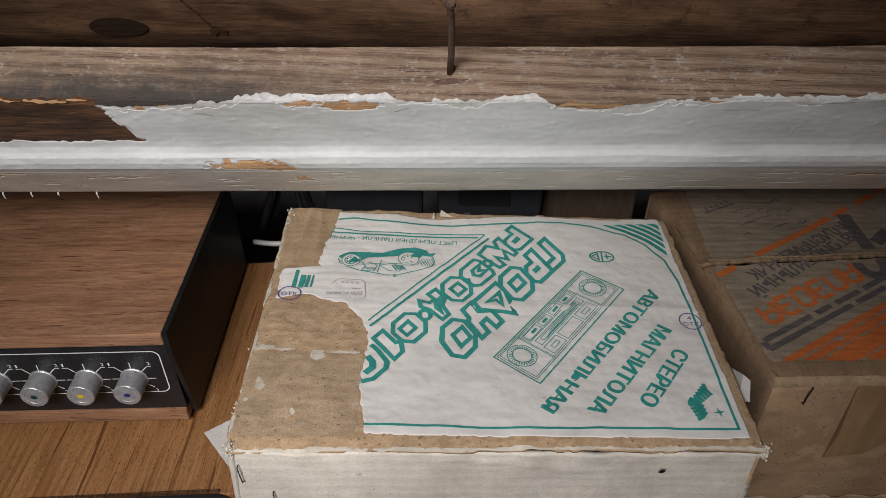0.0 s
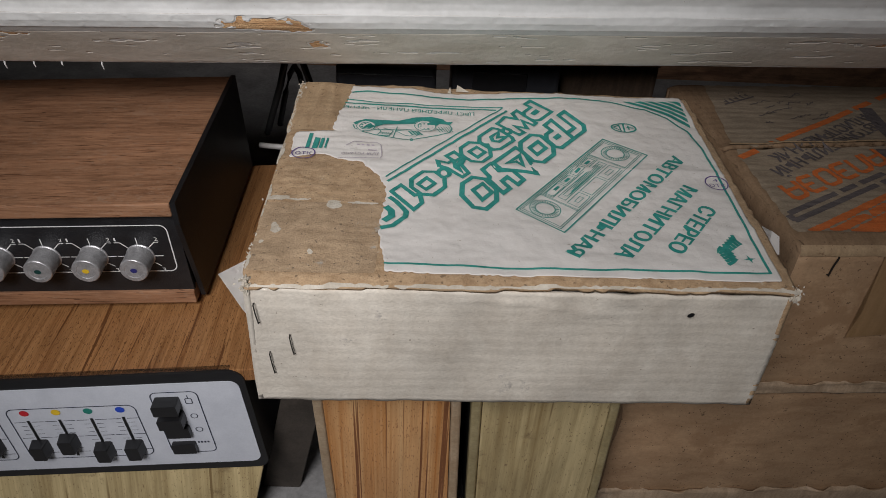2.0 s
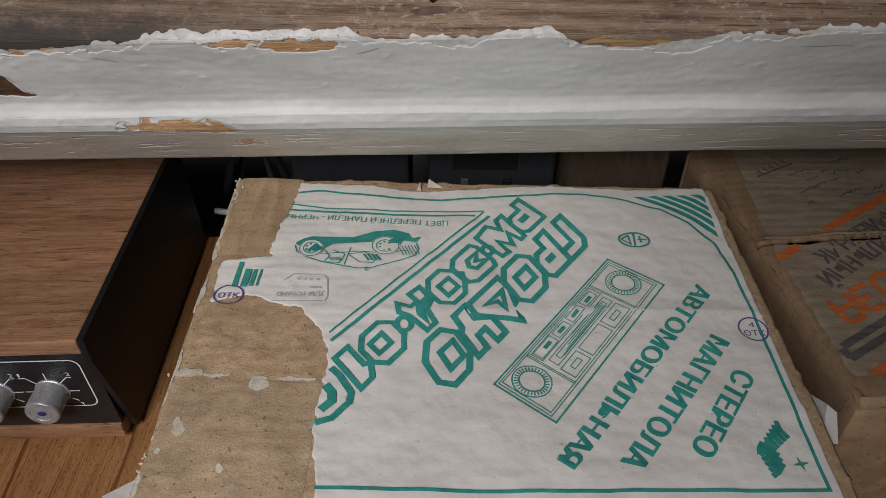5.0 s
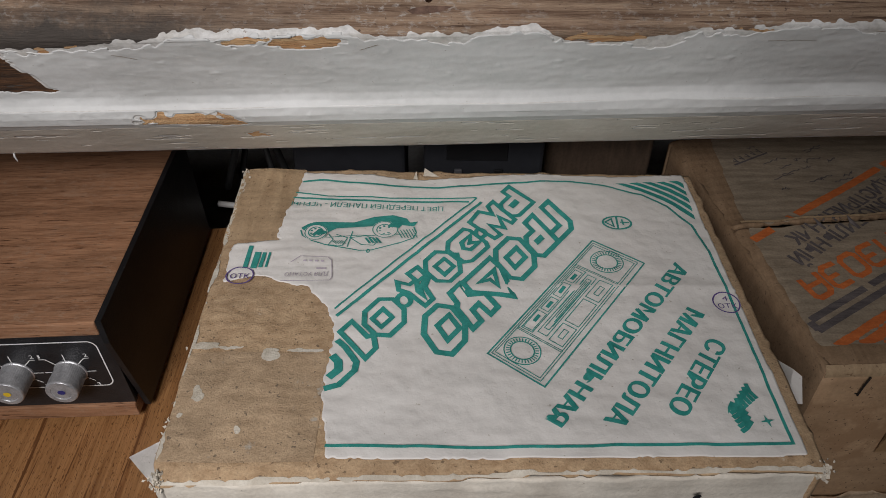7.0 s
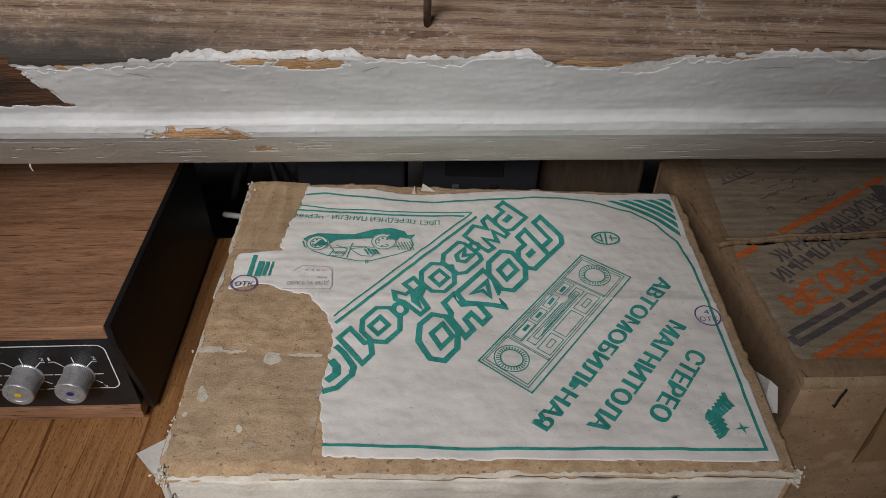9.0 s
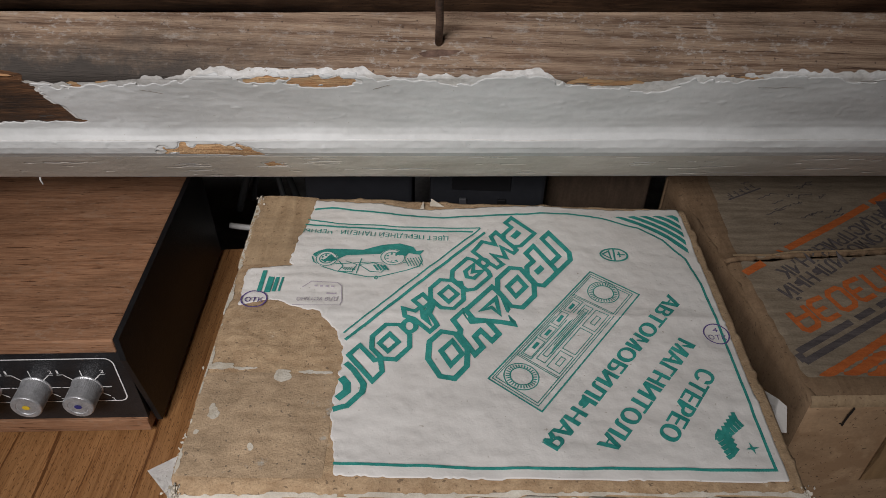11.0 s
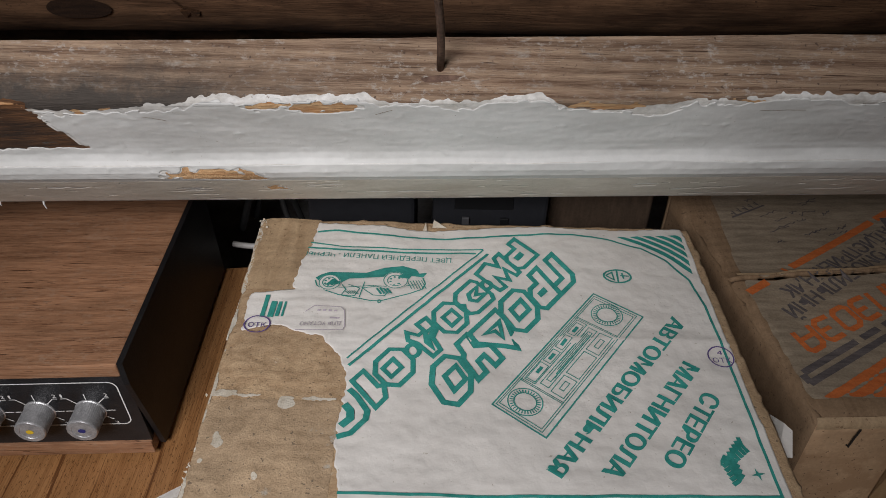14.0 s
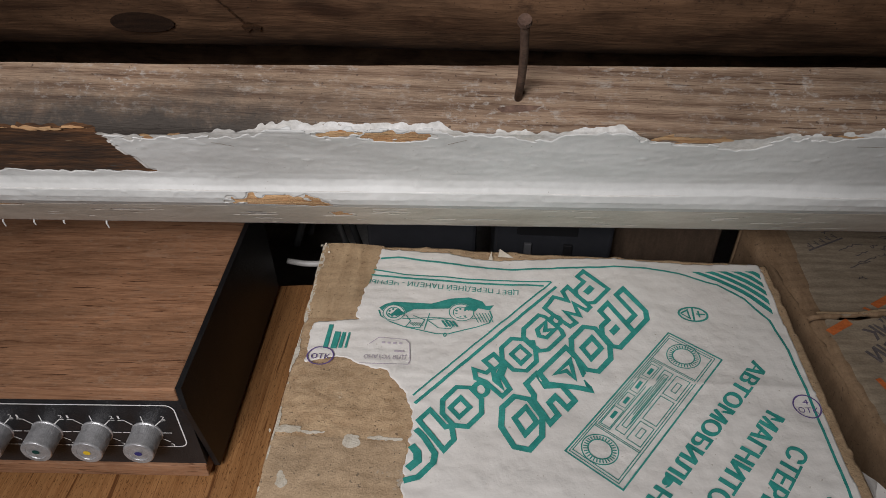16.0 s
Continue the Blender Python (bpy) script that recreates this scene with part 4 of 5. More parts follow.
bm = bmesh.new()
fill(bm, mm((159.1, 317.4), (160.8, 316.4), (162.2, 319.0), (163.6, 313.5), (162.6, 311.2), (157.5, 312.0), (155.6, 309.5), (156.6, 313.5)), ink)
part("winged_emblem", bm, M_GREEN, label_ob)
for k in range(5):
    f = k / 4
    bm = bmesh.new()
    a = V((0.1696, 0.3280)).lerp(V((0.1622, 0.3190)), f)
    stroke(bm, [tuple(a), tuple(a + V((0.0006, -0.0050)) * (1 - 0.3 * f)), tuple(a + V((0.0030, -0.0090)) * (1 - 0.25 * f))], 0.0023, ink)
    part("emblem_feather", bm, M_GREEN, label_ob)
    bm = bmesh.new()
    b = V((0.1568, 0.3098)).lerp(V((0.1589, 0.2990)), f)
    stroke(bm, [tuple(b), tuple(b + V((0.0030, 0.0020))), tuple(b + V((0.0078, 0.0075)) * (1 - 0.12 * f))], 0.0023, ink)
    part("emblem_feather", bm, M_GREEN, label_ob)
bm = bmesh.new()
for k in range(4):
    a, b = math.pi / 2 * k + 0.2, math.pi / 2 * (k + 0.5) + 0.2
    fill(bm, [(0.1735, 0.3058), (0.1735 + 0.001 * math.cos(a - 0.78), 0.3058 + 0.001 * math.sin(a - 0.78)), (0.1735 + 0.0038 * math.cos(a), 0.3058 + 0.0038 * math.sin(a)), (0.1735 + 0.001 * math.cos(b), 0.3058 + 0.001 * math.sin(b))], ink)
part("printed_star", bm, M_GREEN, label_ob)
for k, (x, w, y0, y1) in enumerate(((-0.0925, 0.0026, 0.411, 0.430), (-0.0876, 0.0036, 0.411, 0.4245), (-0.0838, 0.0022, 0.4115, 0.4242), (-0.0806, 0.0013, 0.4118, 0.4240))):
    bm = bmesh.new()
    stroke(bm, [(x, y0), (x + 0.0008, y1)], w, ink)
    part("printed_bar", bm, M_GREEN, label_ob)

bm = bmesh.new()
stroke(bm, ring_pts(0.177, 0.3855, 0.0072, 0.0078, 28), 0.0008, ink_up, True)
lettering(bm, "ОТК", (0.1718, 0.3812), (0.1824, 0.3812), 0.0036, ink_up)
lettering(bm, "4", (0.1755, 0.3872), (0.1785, 0.3872), 0.0032, ink_up)
part("stamp_mark", bm, M_VIOLET, label_ob, "violet ink inspection stamp")
bm = bmesh.new()
stroke(bm, ring_pts(-0.0940, 0.4048, 0.0076, 0.0068, 28), 0.0008, ink_up, True)
lettering(bm, "ОТК", (-0.0993, 0.4022), (-0.0885, 0.4022), 0.0040, ink_up)
part("stamp_mark", bm, M_VIOLET, label_ob, "violet ink inspection stamp")
bm = bmesh.new()
stroke(bm, mm((-71, 400.6), (-43, 401), (-42, 404), (-43.5, 418), (-46, 421), (-62, 421.2), (-67, 416)), 0.0005, ink_up)
lettering(bm, "ДЛЯ УСТАНО", (-0.0445, 0.4085), (-0.0690, 0.4075), 0.0034, ink_up)
for y, x0, x1 in ((0.4115, -0.046, -0.050), (0.4175, -0.048, -0.058)):
    for k in range(4):
        x = x0 + (x1 - x0) * k / 3
        stroke(bm, [(x, y), (x - 0.0018, y)], 0.0013, ink_up)
part("stamp_mark", bm, M_STAMP_FAINT, label_ob, "faint violet boxed stamp")

# staples, hole, frayed corners, paper scraps
for x, z0, z1 in ((-0.1035, 0.328, 0.3135), (-0.0858, 0.3045, 0.2895), (-0.0980, 0.291, 0.274)):
    y = 0.2732 + 0.0235 * (x + 0.1085)
    part("staple", tube([(x, y + 0.001, z0), (x, y - 0.0006, z0 - 0.0006), (x + 0.0006, y - 0.0005, (z0 + z1) / 2), (x + 0.0016, y - 0.0004, z1 + 0.0006), (x + 0.0018, y + 0.0012, z1)], 0.00038, 6), M_STEEL, CARTON, "dark wire staple")
y = 0.2732 + 0.0235 * 0.245
bm = bmesh.new()
fill(bm, ring_pts(0.1366, 0.327, 0.0021, 0.0015, 12, turn=30), lambda u, v: V((u, y - 0.0022, v)))
part("punched_hole", bm, M_BLACKPLASTIC, CARTON)


def fray(name, centre, size, count, seed):
    rnd = random.Random(seed)
    bm = bmesh.new()
    for _ in range(count):
        c = V(centre) + V([rnd.gauss(0, 1) * s for s in size])
        d = V((rnd.gauss(0, 1), rnd.gauss(0, 1), rnd.gauss(0, 1))).normalized() * rnd.uniform(0.0005, 0.0014)
        e = d.orthogonal().normalized() * rnd.uniform(0.0005, 0.0013)
        vs = [bm.verts.new(c + q) for q in (d, e, -d * 0.6, -e * 0.8)]
        bm.faces.new(vs)
    return part(name, bm, M_FUZZ, CARTON, "frayed torn paper fibres")


def crumple(centre, size, seed):
    bm = bmesh.new()
    bmesh.ops.create_icosphere(bm, subdivisions=4, radius=1.0)
    for v in bm.verts:
        d = v.co.copy()
        r = 1 + 0.55 * noise.noise(d * 2.1 + V((seed, 0, 0))) + 0.35 * noise.noise(d * 5.5 + V((0, seed, 0))) - 0.25 * abs(noise.noise(d * 9 + V((0, 0, seed))))
        v.co = V(centre) + V((d.x * size[0], d.y * size[1], d.z * size[2])) * r
    part("crushed_corner", bm, M_FUZZ, CARTON, "crushed pale cardboard corner")


crumple((-0.1065, 0.2775, 0.3375), (0.0030, 0.0040, 0.0055), 3)
crumple((0.1925, 0.2835, 0.3385), (0.0030, 0.0040, 0.0045), 7)
part("worn_fold", lid_sheet(lambda x, y: on_lid(x, y) and y < 0.2752 + 0.0235 * (x + 0.1085) + 0.0014 * noise.noise(V((x * 45, 1, 6))) + 0.001 * noise.noise(V((x * 300, y * 300, 6))), 0.0004, 0.0010, 0, -0.112, 0.197, 0.272, 0.286), M_FUZZ, CARTON, "pale worn fold along the front edge", True)
part("worn_fold", lid_sheet(lambda x, y: on_lid(x, y) and x < -0.1082 + 0.0028 * noise.noise(V((1, y * 60, 6))) + 0.001 * noise.noise(V((x * 300, y * 300, 6))), 0.0004, 0.0010, 0, -0.113, -0.098, 0.272, 0.512), M_FUZZ, CARTON, "pale worn fold along the side edge", True)
fray("frayed_corner", (-0.1085, 0.2760, 0.3385), (0.0016, 0.0022, 0.0028), 30, 1)
fray("frayed_corner", (0.1945, 0.2825, 0.3395), (0.0014, 0.0018, 0.0024), 24, 2)
fray("frayed_corner", (-0.1085, 0.506, 0.3435), (0.0018, 0.003, 0.0015), 30, 3)
fray("frayed_edge", (-0.1095, 0.30, 0.343), (0.0004, 0.016, 0.0004), 14, 4)
bm = bmesh.new()
for a, b, c in (((0.0020, 0.4995), (0.0040, 0.5050), (0.0050, 0.4990)), ((0.0085, 0.503), (0.0095, 0.508), (0.0190, 0.503))):
    vs = [bm.verts.new((*p, lid_height(*p) + k)) for p, k in ((a, 0.0010), (b, 0.0040), (c, 0.0010))]
    bm.faces.new(vs)
part("torn_tuft", bm, M_FUZZ, CARTON, "upright torn tuft of paper")
for name, pts in (("paper_scrap", ((-0.1270, 0.2950, 0.3300), (-0.1080, 0.2990, 0.3400), (-0.1080, 0.2830, 0.3070), (-0.1135, 0.2860, 0.3120))), ("paper_scrap", ((0.1915, 0.3540, 0.3385), (0.2019, 0.3443, 0.3378), (0.2052, 0.3400, 0.3370), (0.1995, 0.3230, 0.3360), (0.1915, 0.3230, 0.3370)))):
    bm = bmesh.new()
    f = bm.faces.new([bm.verts.new(p) for p in pts])
    bmesh.ops.solidify(bm, geom=[f], thickness=0.0004)
    part(name, bm, M_PAPER, CARTON, "white paper flap sticking out")


def patch_of(cx, cy, rx, ry, seed):
    return lambda x, y: ((x - cx) / rx) ** 2 + ((y - cy) / ry) ** 2 < 1 + 1.6 * noise.noise(V((x * 170, y * 170, seed))) + 0.9 * noise.noise(V((x * 500, y * 500, seed)))


for k, (cx, cy, rx, ry) in enumerate(((-0.1025, 0.3515, 0.009, 0.0026), (-0.0675, 0.3462, 0.0044, 0.0034), (-0.0980, 0.3210, 0.0030, 0.0042), (-0.0755, 0.2995, 0.0016, 0.0032), (-0.0660, 0.2990, 0.0017, 0.0012), (-0.1040, 0.3090, 0.0019, 0.0014), (-0.0900, 0.3505, 0.006, 0.0012), (-0.0525, 0.3490, 0.016, 0.0011))):
    part("paper_residue", lid_sheet(patch_of(cx, cy, rx, ry, k), 0.0005, 0.0008, 0, cx - 0.02, cx + 0.02, cy - 0.012, cy + 0.012), M_FUZZ, CARTON, "", True)
part("tape_strip", lid_sheet(lambda x, y: 0.2835 + 0.0015 * noise.noise(V((x * 90, 3, 1))) < y < 0.3475 + 0.0012 * noise.noise(V((x * 120, 2, 1))) and -0.112 < x < -0.0385 and on_lid(x, y) and not in_label(x, y), 0.0003, 0.0016), surface("glue_stained_card", (0.345, 0.240, 0.143), (0.50, 0.362, 0.228), (1, 1.5, 1), 90, 0.85, 0.5, 900, (0.38, 0.34, 0.28), spot_scale=34, spot_at=0.60, specks=(0.13, 0.095, 0.065), specks_at=0.66), CARTON, "grey glue stain left by tape", True)
part("tape_strip", lid_sheet(lambda x, y: 0.437 < y < 0.512 and x < -0.068 and on_lid(x, y) and not in_label(x, y), 0.0004, 0.0016), M_TAPE, CARTON, "strip of brown paper tape", True)
# ---- the amplifier ----


def in_frame(m):
    def put(bm):
        bmesh.ops.transform(bm, matrix=m, verts=bm.verts)
        return bm
    return put


def side_prism(profile, x0, x1):
    return prism(profile, x0, x1, 2)


AMP = thing("amplifier", (-0.40, 0.53, 0.188), "old amplifier with walnut veneer case, black panel and aluminium knobs", "amplifier")
AM = pose(-0.1935, 0.4225, 0.287, 0, -3.2, 0.4) @ pose(0, 0, -0.287)
put = in_frame(AM)
W = 0.46
part("top_cover", put(block(-W, -0.004, 0.0, 0.212, 0.2755, 0.2872, 0.0012)), M_WALNUT, AMP, "brown walnut veneered top")
part("bottom_board", put(block(-W, -0.005, 0.004, 0.205, 0.188, 0.2005, 0.001)), M_WALNUT, AMP)
part("side_cheek", put(side_prism([(0.001, 0.2875), (0.0, 0.268), (0.014, 0.188), (0.214, 0.188), (0.214, 0.2875)], -0.0038, 0.0002)), M_CHEEK, AMP, "scratched black metal side")
part("back_plate", put(block(-W, -0.005, 0.205, 0.212, 0.2, 0.2755)), M_BLACK, AMP)
SL = 0.0


def on_panel(u, w, lift=0.0):
    """u along the panel, w down from its top."""
    return V((u, 0.0065 + SL * w - lift, 0.2755 - w - lift * SL))


bm = bmesh.new()
vs = [bm.verts.new(on_panel(u, w, k)) for k in (0.0, -0.004) for u, w in ((-W, 0), (-0.005, 0), (-0.005, 0.076), (-W, 0.076))]
for q in ((0, 1, 2, 3), (7, 6, 5, 4), (0, 4, 5, 1), (1, 5, 6, 2), (2, 6, 7, 3), (3, 7, 4, 0)):
    bm.faces.new([vs[i] for i in q])
front = part("front_panel", put(bm), M_BLACK, AMP, "black control panel with white marks")
bm = bmesh.new()
ln = lambda u, w: on_panel(u, w, 0.0004)
R = 0.006
outline = [(-0.44, 0.0115)] + [(-0.0135 - R + R * math.sin(radians(a)), 0.0115 + R - R * math.cos(radians(a))) for a in range(0, 91, 15)] + [(-0.0135 - R + R * math.cos(radians(a)), 0.0555 - R + R * math.sin(radians(a))) for a in range(0, 91, 15)] + [(-0.44, 0.0555)]
stroke(bm, outline, 0.0009, ln)
KNOBS = [-0.0390 - 0.0362 * k for k in range(8)]
KW = 0.0405
for u in KNOBS:
    stroke(bm, [(u - 0.0175, KW), (u + 0.0175, KW)], 0.0007, ln)
    for a, r0, r1 in ((-45, 0.011, 0.0185), (0, 0.011, 0.0175), (45, 0.011, 0.0185), (125, 0.011, 0.017), (-125, 0.011, 0.017)):
        s, c = math.sin(radians(a)), -math.cos(radians(a))
        stroke(bm, [(u + s * r0, KW + c * r0), (u + s * r1, KW + c * r1)], 0.0007, ln)
    stroke(bm, [(u - 0.0131, KW - 0.0131), (u - 0.0175, KW - 0.0131)], 0.0006, ln)
    stroke(bm, [(u + 0.0131, KW - 0.0131), (u + 0.0165, KW - 0.0131)], 0.0006, ln)
    flip = lambda a, b: on_panel(a, -b, 0.0004)
    lettering(bm, "1", (u - 0.0168, -(KW - 0.0145)), (u - 0.0154, -(KW - 0.0145)), 0.0032, flip)
    lettering(bm, "2", (u + 0.0138, -(KW - 0.0145)), (u + 0.0164, -(KW - 0.0145)), 0.0032, flip)
    lettering(bm, "3", (u + 0.0138, -(KW + 0.0150)), (u + 0.0162, -(KW + 0.0150)), 0.0032, flip)
part("panel_scale", put(bm), M_WHITEINK, front, "white scale lines and numbers")


def knob(u, dot):
    n = V((0, -1, -SL)).normalized()
    c = on_panel(u, KW)
    ex, ez = V((1, 0, 0)), V((1, 0, 0)).cross(n)
    bm = bmesh.new()
    k = 96
    prof = [(0.0110, 0.0), (0.0110, 0.0008), (0.0104, 0.0014), (0.0106, 0.0172), (0.0103, 0.0181), (0.0098, 0.0185), (0.0070, 0.0185), (0.0067, 0.0180), (0.0036, 0.0180)]
    rings = []
    for r, d in prof:
        rings.append([bm.verts.new(c + n * d + (ex * math.cos(a) + ez * math.sin(a)) * (r - (0.00013 if (j % 2 and 0.001 < d < 0.017) else 0))) for j, a in enumerate([2 * math.pi * i / k for i in range(k)])])
    for a, b in zip(rings, rings[1:]):
        for j in range(k):
            bm.faces.new((a[j], a[(j + 1) % k], b[(j + 1) % k], b[j]))
    bm.faces.new(rings[-1])
    bm.faces.new(rings[0][::-1])
    ob = part("knob", put(bm), M_ALU, AMP, "knurled aluminium knob")
    bm = bmesh.new()
    fill(bm, ring_pts(0, 0, 0.0026, 0.0021, 18), lambda p, q: c + n * 0.0184 + ex * p + ez * q)
    part("colour_dot", put(bm), M_DOT[dot], ob, dot + " dot")


for u, dot in zip(KNOBS, ("navy", "yellow", "teal", "blue", "navy", "yellow", "teal", "red")):
    knob(u, dot)

for u in (-0.075, -0.38):
    part("foot", put(tube([(u, 0.03, 0.180), (u, 0.03, 0.1825), (u, 0.03, 0.1885)], 0.011, 20)), M_CABLE_PALE, AMP, "pale rubber foot")

# ---- the mixer unit below it ----
MIX = thing("mixer_console", (-0.36, 0.5, 0.062), "mixer console with oak-grain top and pale grey fader panel", "mixer")
MMX = pose(-0.1430, 0.3550, 0.186, 0, -5.5, 0.5) @ pose(0, 0, -0.188)
put = in_frame(MMX)
MS = 0.0
W = 0.52
part("top_cover", put(block(-W, 0.012, 0.002, 0.292, 0.176, 0.188, 0.001)), M_OAK, MIX, "glossy striped oak-grain laminate top")
part("body", put(side_prism([(0.006, 0.176), (0.006, 0.0755), (0.29, 0.0755), (0.29, 0.176)], -W + 0.002, -0.002)), M_BLACK, MIX)


def on_mix(u, w, lift=0.0):
    return V((u, 0.0065 + MS * w - lift, 0.188 - w - lift * MS))


def rounded(u0, u1, w0, w1, r, n=6):
    out = []
    for cx, cw, a0 in ((u1 - r, w0 + r, -90), (u1 - r, w1 - r, 0), (u0 + r, w1 - r, 90), (u0 + r, w0 + r, 180)):
        for i in range(n + 1):
            a = radians(a0 + 90 * i / n)
            out.append((cx + r * math.cos(a), cw + r * math.sin(a)))
    return out


def slab(outline, lift0, lift1, at):
    bm = bmesh.new()
    a = [bm.verts.new(at(u, w, lift0)) for u, w in outline]
    b = [bm.verts.new(at(u, w, lift1)) for u, w in outline]
    bm.faces.new(b)
    bm.faces.new(a[::-1])
    k = len(a)
    for i in range(k):
        bm.faces.new((a[i], a[(i + 1) % k], b[(i + 1) % k], b[i]))
    return bm


part("frame", put(slab(rounded(-W, 0.0, 0.0, 0.113, 0.010), -0.001, 0.006, on_mix)), M_BLACKPLASTIC, MIX, "black plastic surround")
panel = part("front_panel", put(slab(rounded(-W + 0.008, -0.0050, 0.0095, 0.1045, 0.008), 0.0055, 0.0066, on_mix)), M_GREY, MIX, "pale grey metal panel with black lines")
bm = bmesh.new()
pl = lambda u, w: on_mix(u, w, 0.0070)
stroke(bm, rounded(-0.0745, -0.0385, 0.0184, 0.0895, 0.005), 0.0008, pl, True)
stroke(bm, rounded(-0.190, -0.0895, 0.0305, 0.0905, 0.006), 0.0008, pl, True)
stroke(bm, rounded(-0.305, -0.2000, 0.0305, 0.0905, 0.006), 0.0008, pl, True)
FADERS = [(-0.1015, 0.0790), (-0.1265, 0.0800), (-0.1515, 0.0685), (-0.1762, 0.0745), (-0.213, 0.070), (-0.238, 0.078), (-0.263, 0.065), (-0.288, 0.075)]
for k in range(9):
    w = 0.0455 + 0.0047 * k
    long = k % 4 == 0
    for u, _ in FADERS:
        for s in (-1, 1):
            stroke(bm, [(u + s * 0.0025, w), (u + s * (0.0118 if long else 0.0075), w)], 0.0006 if long else 0.0004, pl)
stroke(bm, rounded(-0.0490, -0.0440, 0.0260, 0.0315, 0.0006, 2), 0.0006, pl, True)
stroke(bm, [(-0.0465, 0.0260), (-0.0465, 0.0220)], 0.0006, pl)
stroke(bm, ring_pts(-0.0465, 0.0460, 0.0028, 0.0026, 7), 0.0006, pl, True)
stroke(bm, ring_pts(-0.0465, 0.0620, 0.0028, 0.0026, 9), 0.0006, pl, True)
for k in range(4):
    fill(bm, [(-0.0515 + 0.0026 * k, 0.0765), (-0.0500 + 0.0026 * k, 0.0765), (-0.0500 + 0.0026 * k, 0.0785), (-0.0515 + 0.0026 * k, 0.0785)], pl)
part("panel_scale", put(bm), M_BLACKINK, panel, "thin black scale lines")
for (u, w), dot in zip(FADERS, ("blue", "green", "yellow", "red", "blue", "green", "yellow", "red")):
    bm = bmesh.new()
    fill(bm, ring_pts(u, 0.0353, 0.0036, 0.0032, 18), lambda a, b: on_mix(a, b, 0.0071))
    part("colour_dot", put(bm), M_DOT[dot], panel, dot + " dot")
    bm = bmesh.new()
    fill(bm, [(u - 0.0011, 0.0435), (u + 0.0011, 0.0435), (u + 0.0011, 0.0880), (u - 0.0011, 0.0880)], lambda a, b: on_mix(a, b, 0.0072))
    part("fader_slot", put(bm), M_BLACKPLASTIC, panel)
    bm = slab(rounded(u - 0.0068, u + 0.0068, w - 0.0075, w + 0.0075, 0.0015, 2), 0.0066, 0.0160, on_mix)
    for v in bm.verts:
        mid = on_mix(u, w, 0.0)
        if (v.co - mid).y < -0.012:
            v.co.x += (u - v.co.x) * 0.22
    part("fader_cap", put(bm), M_BLACKPLASTIC, MIX, "black plastic fader cap")
for k, w in enumerate((0.0290, 0.0450, 0.0620, 0.0815)):
    d = 0.017 if k < 2 else 0.011
    part("push_button", put(slab(rounded(-0.0720, -0.0530, w - 0.0054, w + 0.0054, 0.0012, 2), 0.0066, d, on_mix)), M_BLACKPLASTIC, MIX, "black rectangular push button")

CAB = thing("wooden_cabinet", (-0.35, 0.5, 0.0), "yellowish wood-veneered cabinet standing under the mixer", "cabinet")


def leaning(bm):
    """Skews cabinet and foot to fit the camera's view; top slopes with the mixer."""
    for v in bm.verts:
        if v.co.z > 0.03:
            v.co.z += 0.096 * (v.co.x + 0.135)
        v.co.x += 0.22 * (v.co.z - 0.066)
        v.co.y -= 0.30 * (0.066 - v.co.z)
    return bm


part("front", leaning(block(-0.45, -0.1395, 0.3600, 0.3740, 0.0, 0.0725, 0.0015)), M_YELLOW, CAB, "worn yellow veneer front")
part("carcass", leaning(block(-0.45, -0.1395, 0.3745, 0.62, 0.0, 0.0715, 0.001)), M_SIDE, CAB, "dark brown cabinet side")

# Added board for the dark strip here, leaned to fit the camera's view.
BOARD = thing("wooden_board", (-0.125, 0.395, 0.0), "dark brown board added for the dark strip beside the yellow cabinet", "board")
bm = block(-0.1370, -0.1030, 0.386, 0.400, 0.0005, 0.172, 0.001)
for v in bm.verts:
    v.co.x += 0.22 * (v.co.z - 0.066)
part("panel", bm, M_SIDE, BOARD)

# ---- standing cabinets that carry the carton ----


def standing_cabinet(x0, x1, y, material, edge, label, lean):
    ob = thing("speaker_cabinet", ((x0 + x1) / 2, y + 0.08, 0), label, "cabinet", "standing cabinets under the box")

    def lay(bm):
        for v in bm.verts:
            v.co.y += 0.06 * (0.25 - v.co.z)
            v.co.x += lean * (0.25 - v.co.z)
        return bm

    part("front", lay(block(x0 + 0.0078, x1 - 0.0078, y, y + 0.012, 0.0, 0.2495, 0.0006)), material, ob)
    for a in (x0, x1 - 0.0075):
        part("edge_strip", lay(block(a, a + 0.0075, y + 0.0004, y + 0.014, 0.0, 0.2495, 0.0022, 3)), edge, ob, "pale rounded edge strip")
    part("carcass", lay(block(x0 + 0.0008, x1 - 0.0008, y + 0.0145, y + 0.16, 0.0, 0.2495, 0.001)), M_SIDE, ob)
    return ob


M_EDGE = surface("pale_edge_lacquer", (0.40, 0.28, 0.17), (0.52, 0.40, 0.27), (1, 1, 1), 60, 0.5, 0.2, 500, (0.12, 0.06, 0.03), spot_scale=70, spot_at=0.72)
M_EDGE_Y = surface("yellow_edge_lacquer", (0.34, 0.27, 0.13), (0.46, 0.38, 0.21), (1, 1, 1), 60, 0.5, 0.2, 500, (0.10, 0.06, 0.03), spot_scale=70, spot_at=0.70)
standing_cabinet(-0.0885, 0.0165, 0.3180, M_STRIPE, M_EDGE, "narrow orange striped veneer cabinet standing on the floor", 0.03)
standing_cabinet(0.0235, 0.1285, 0.3180, M_YELLOW, M_EDGE_Y, "narrow yellowish worn veneer cabinet standing on the floor", 0.03)

# ---- the kraft boxes beside it ----


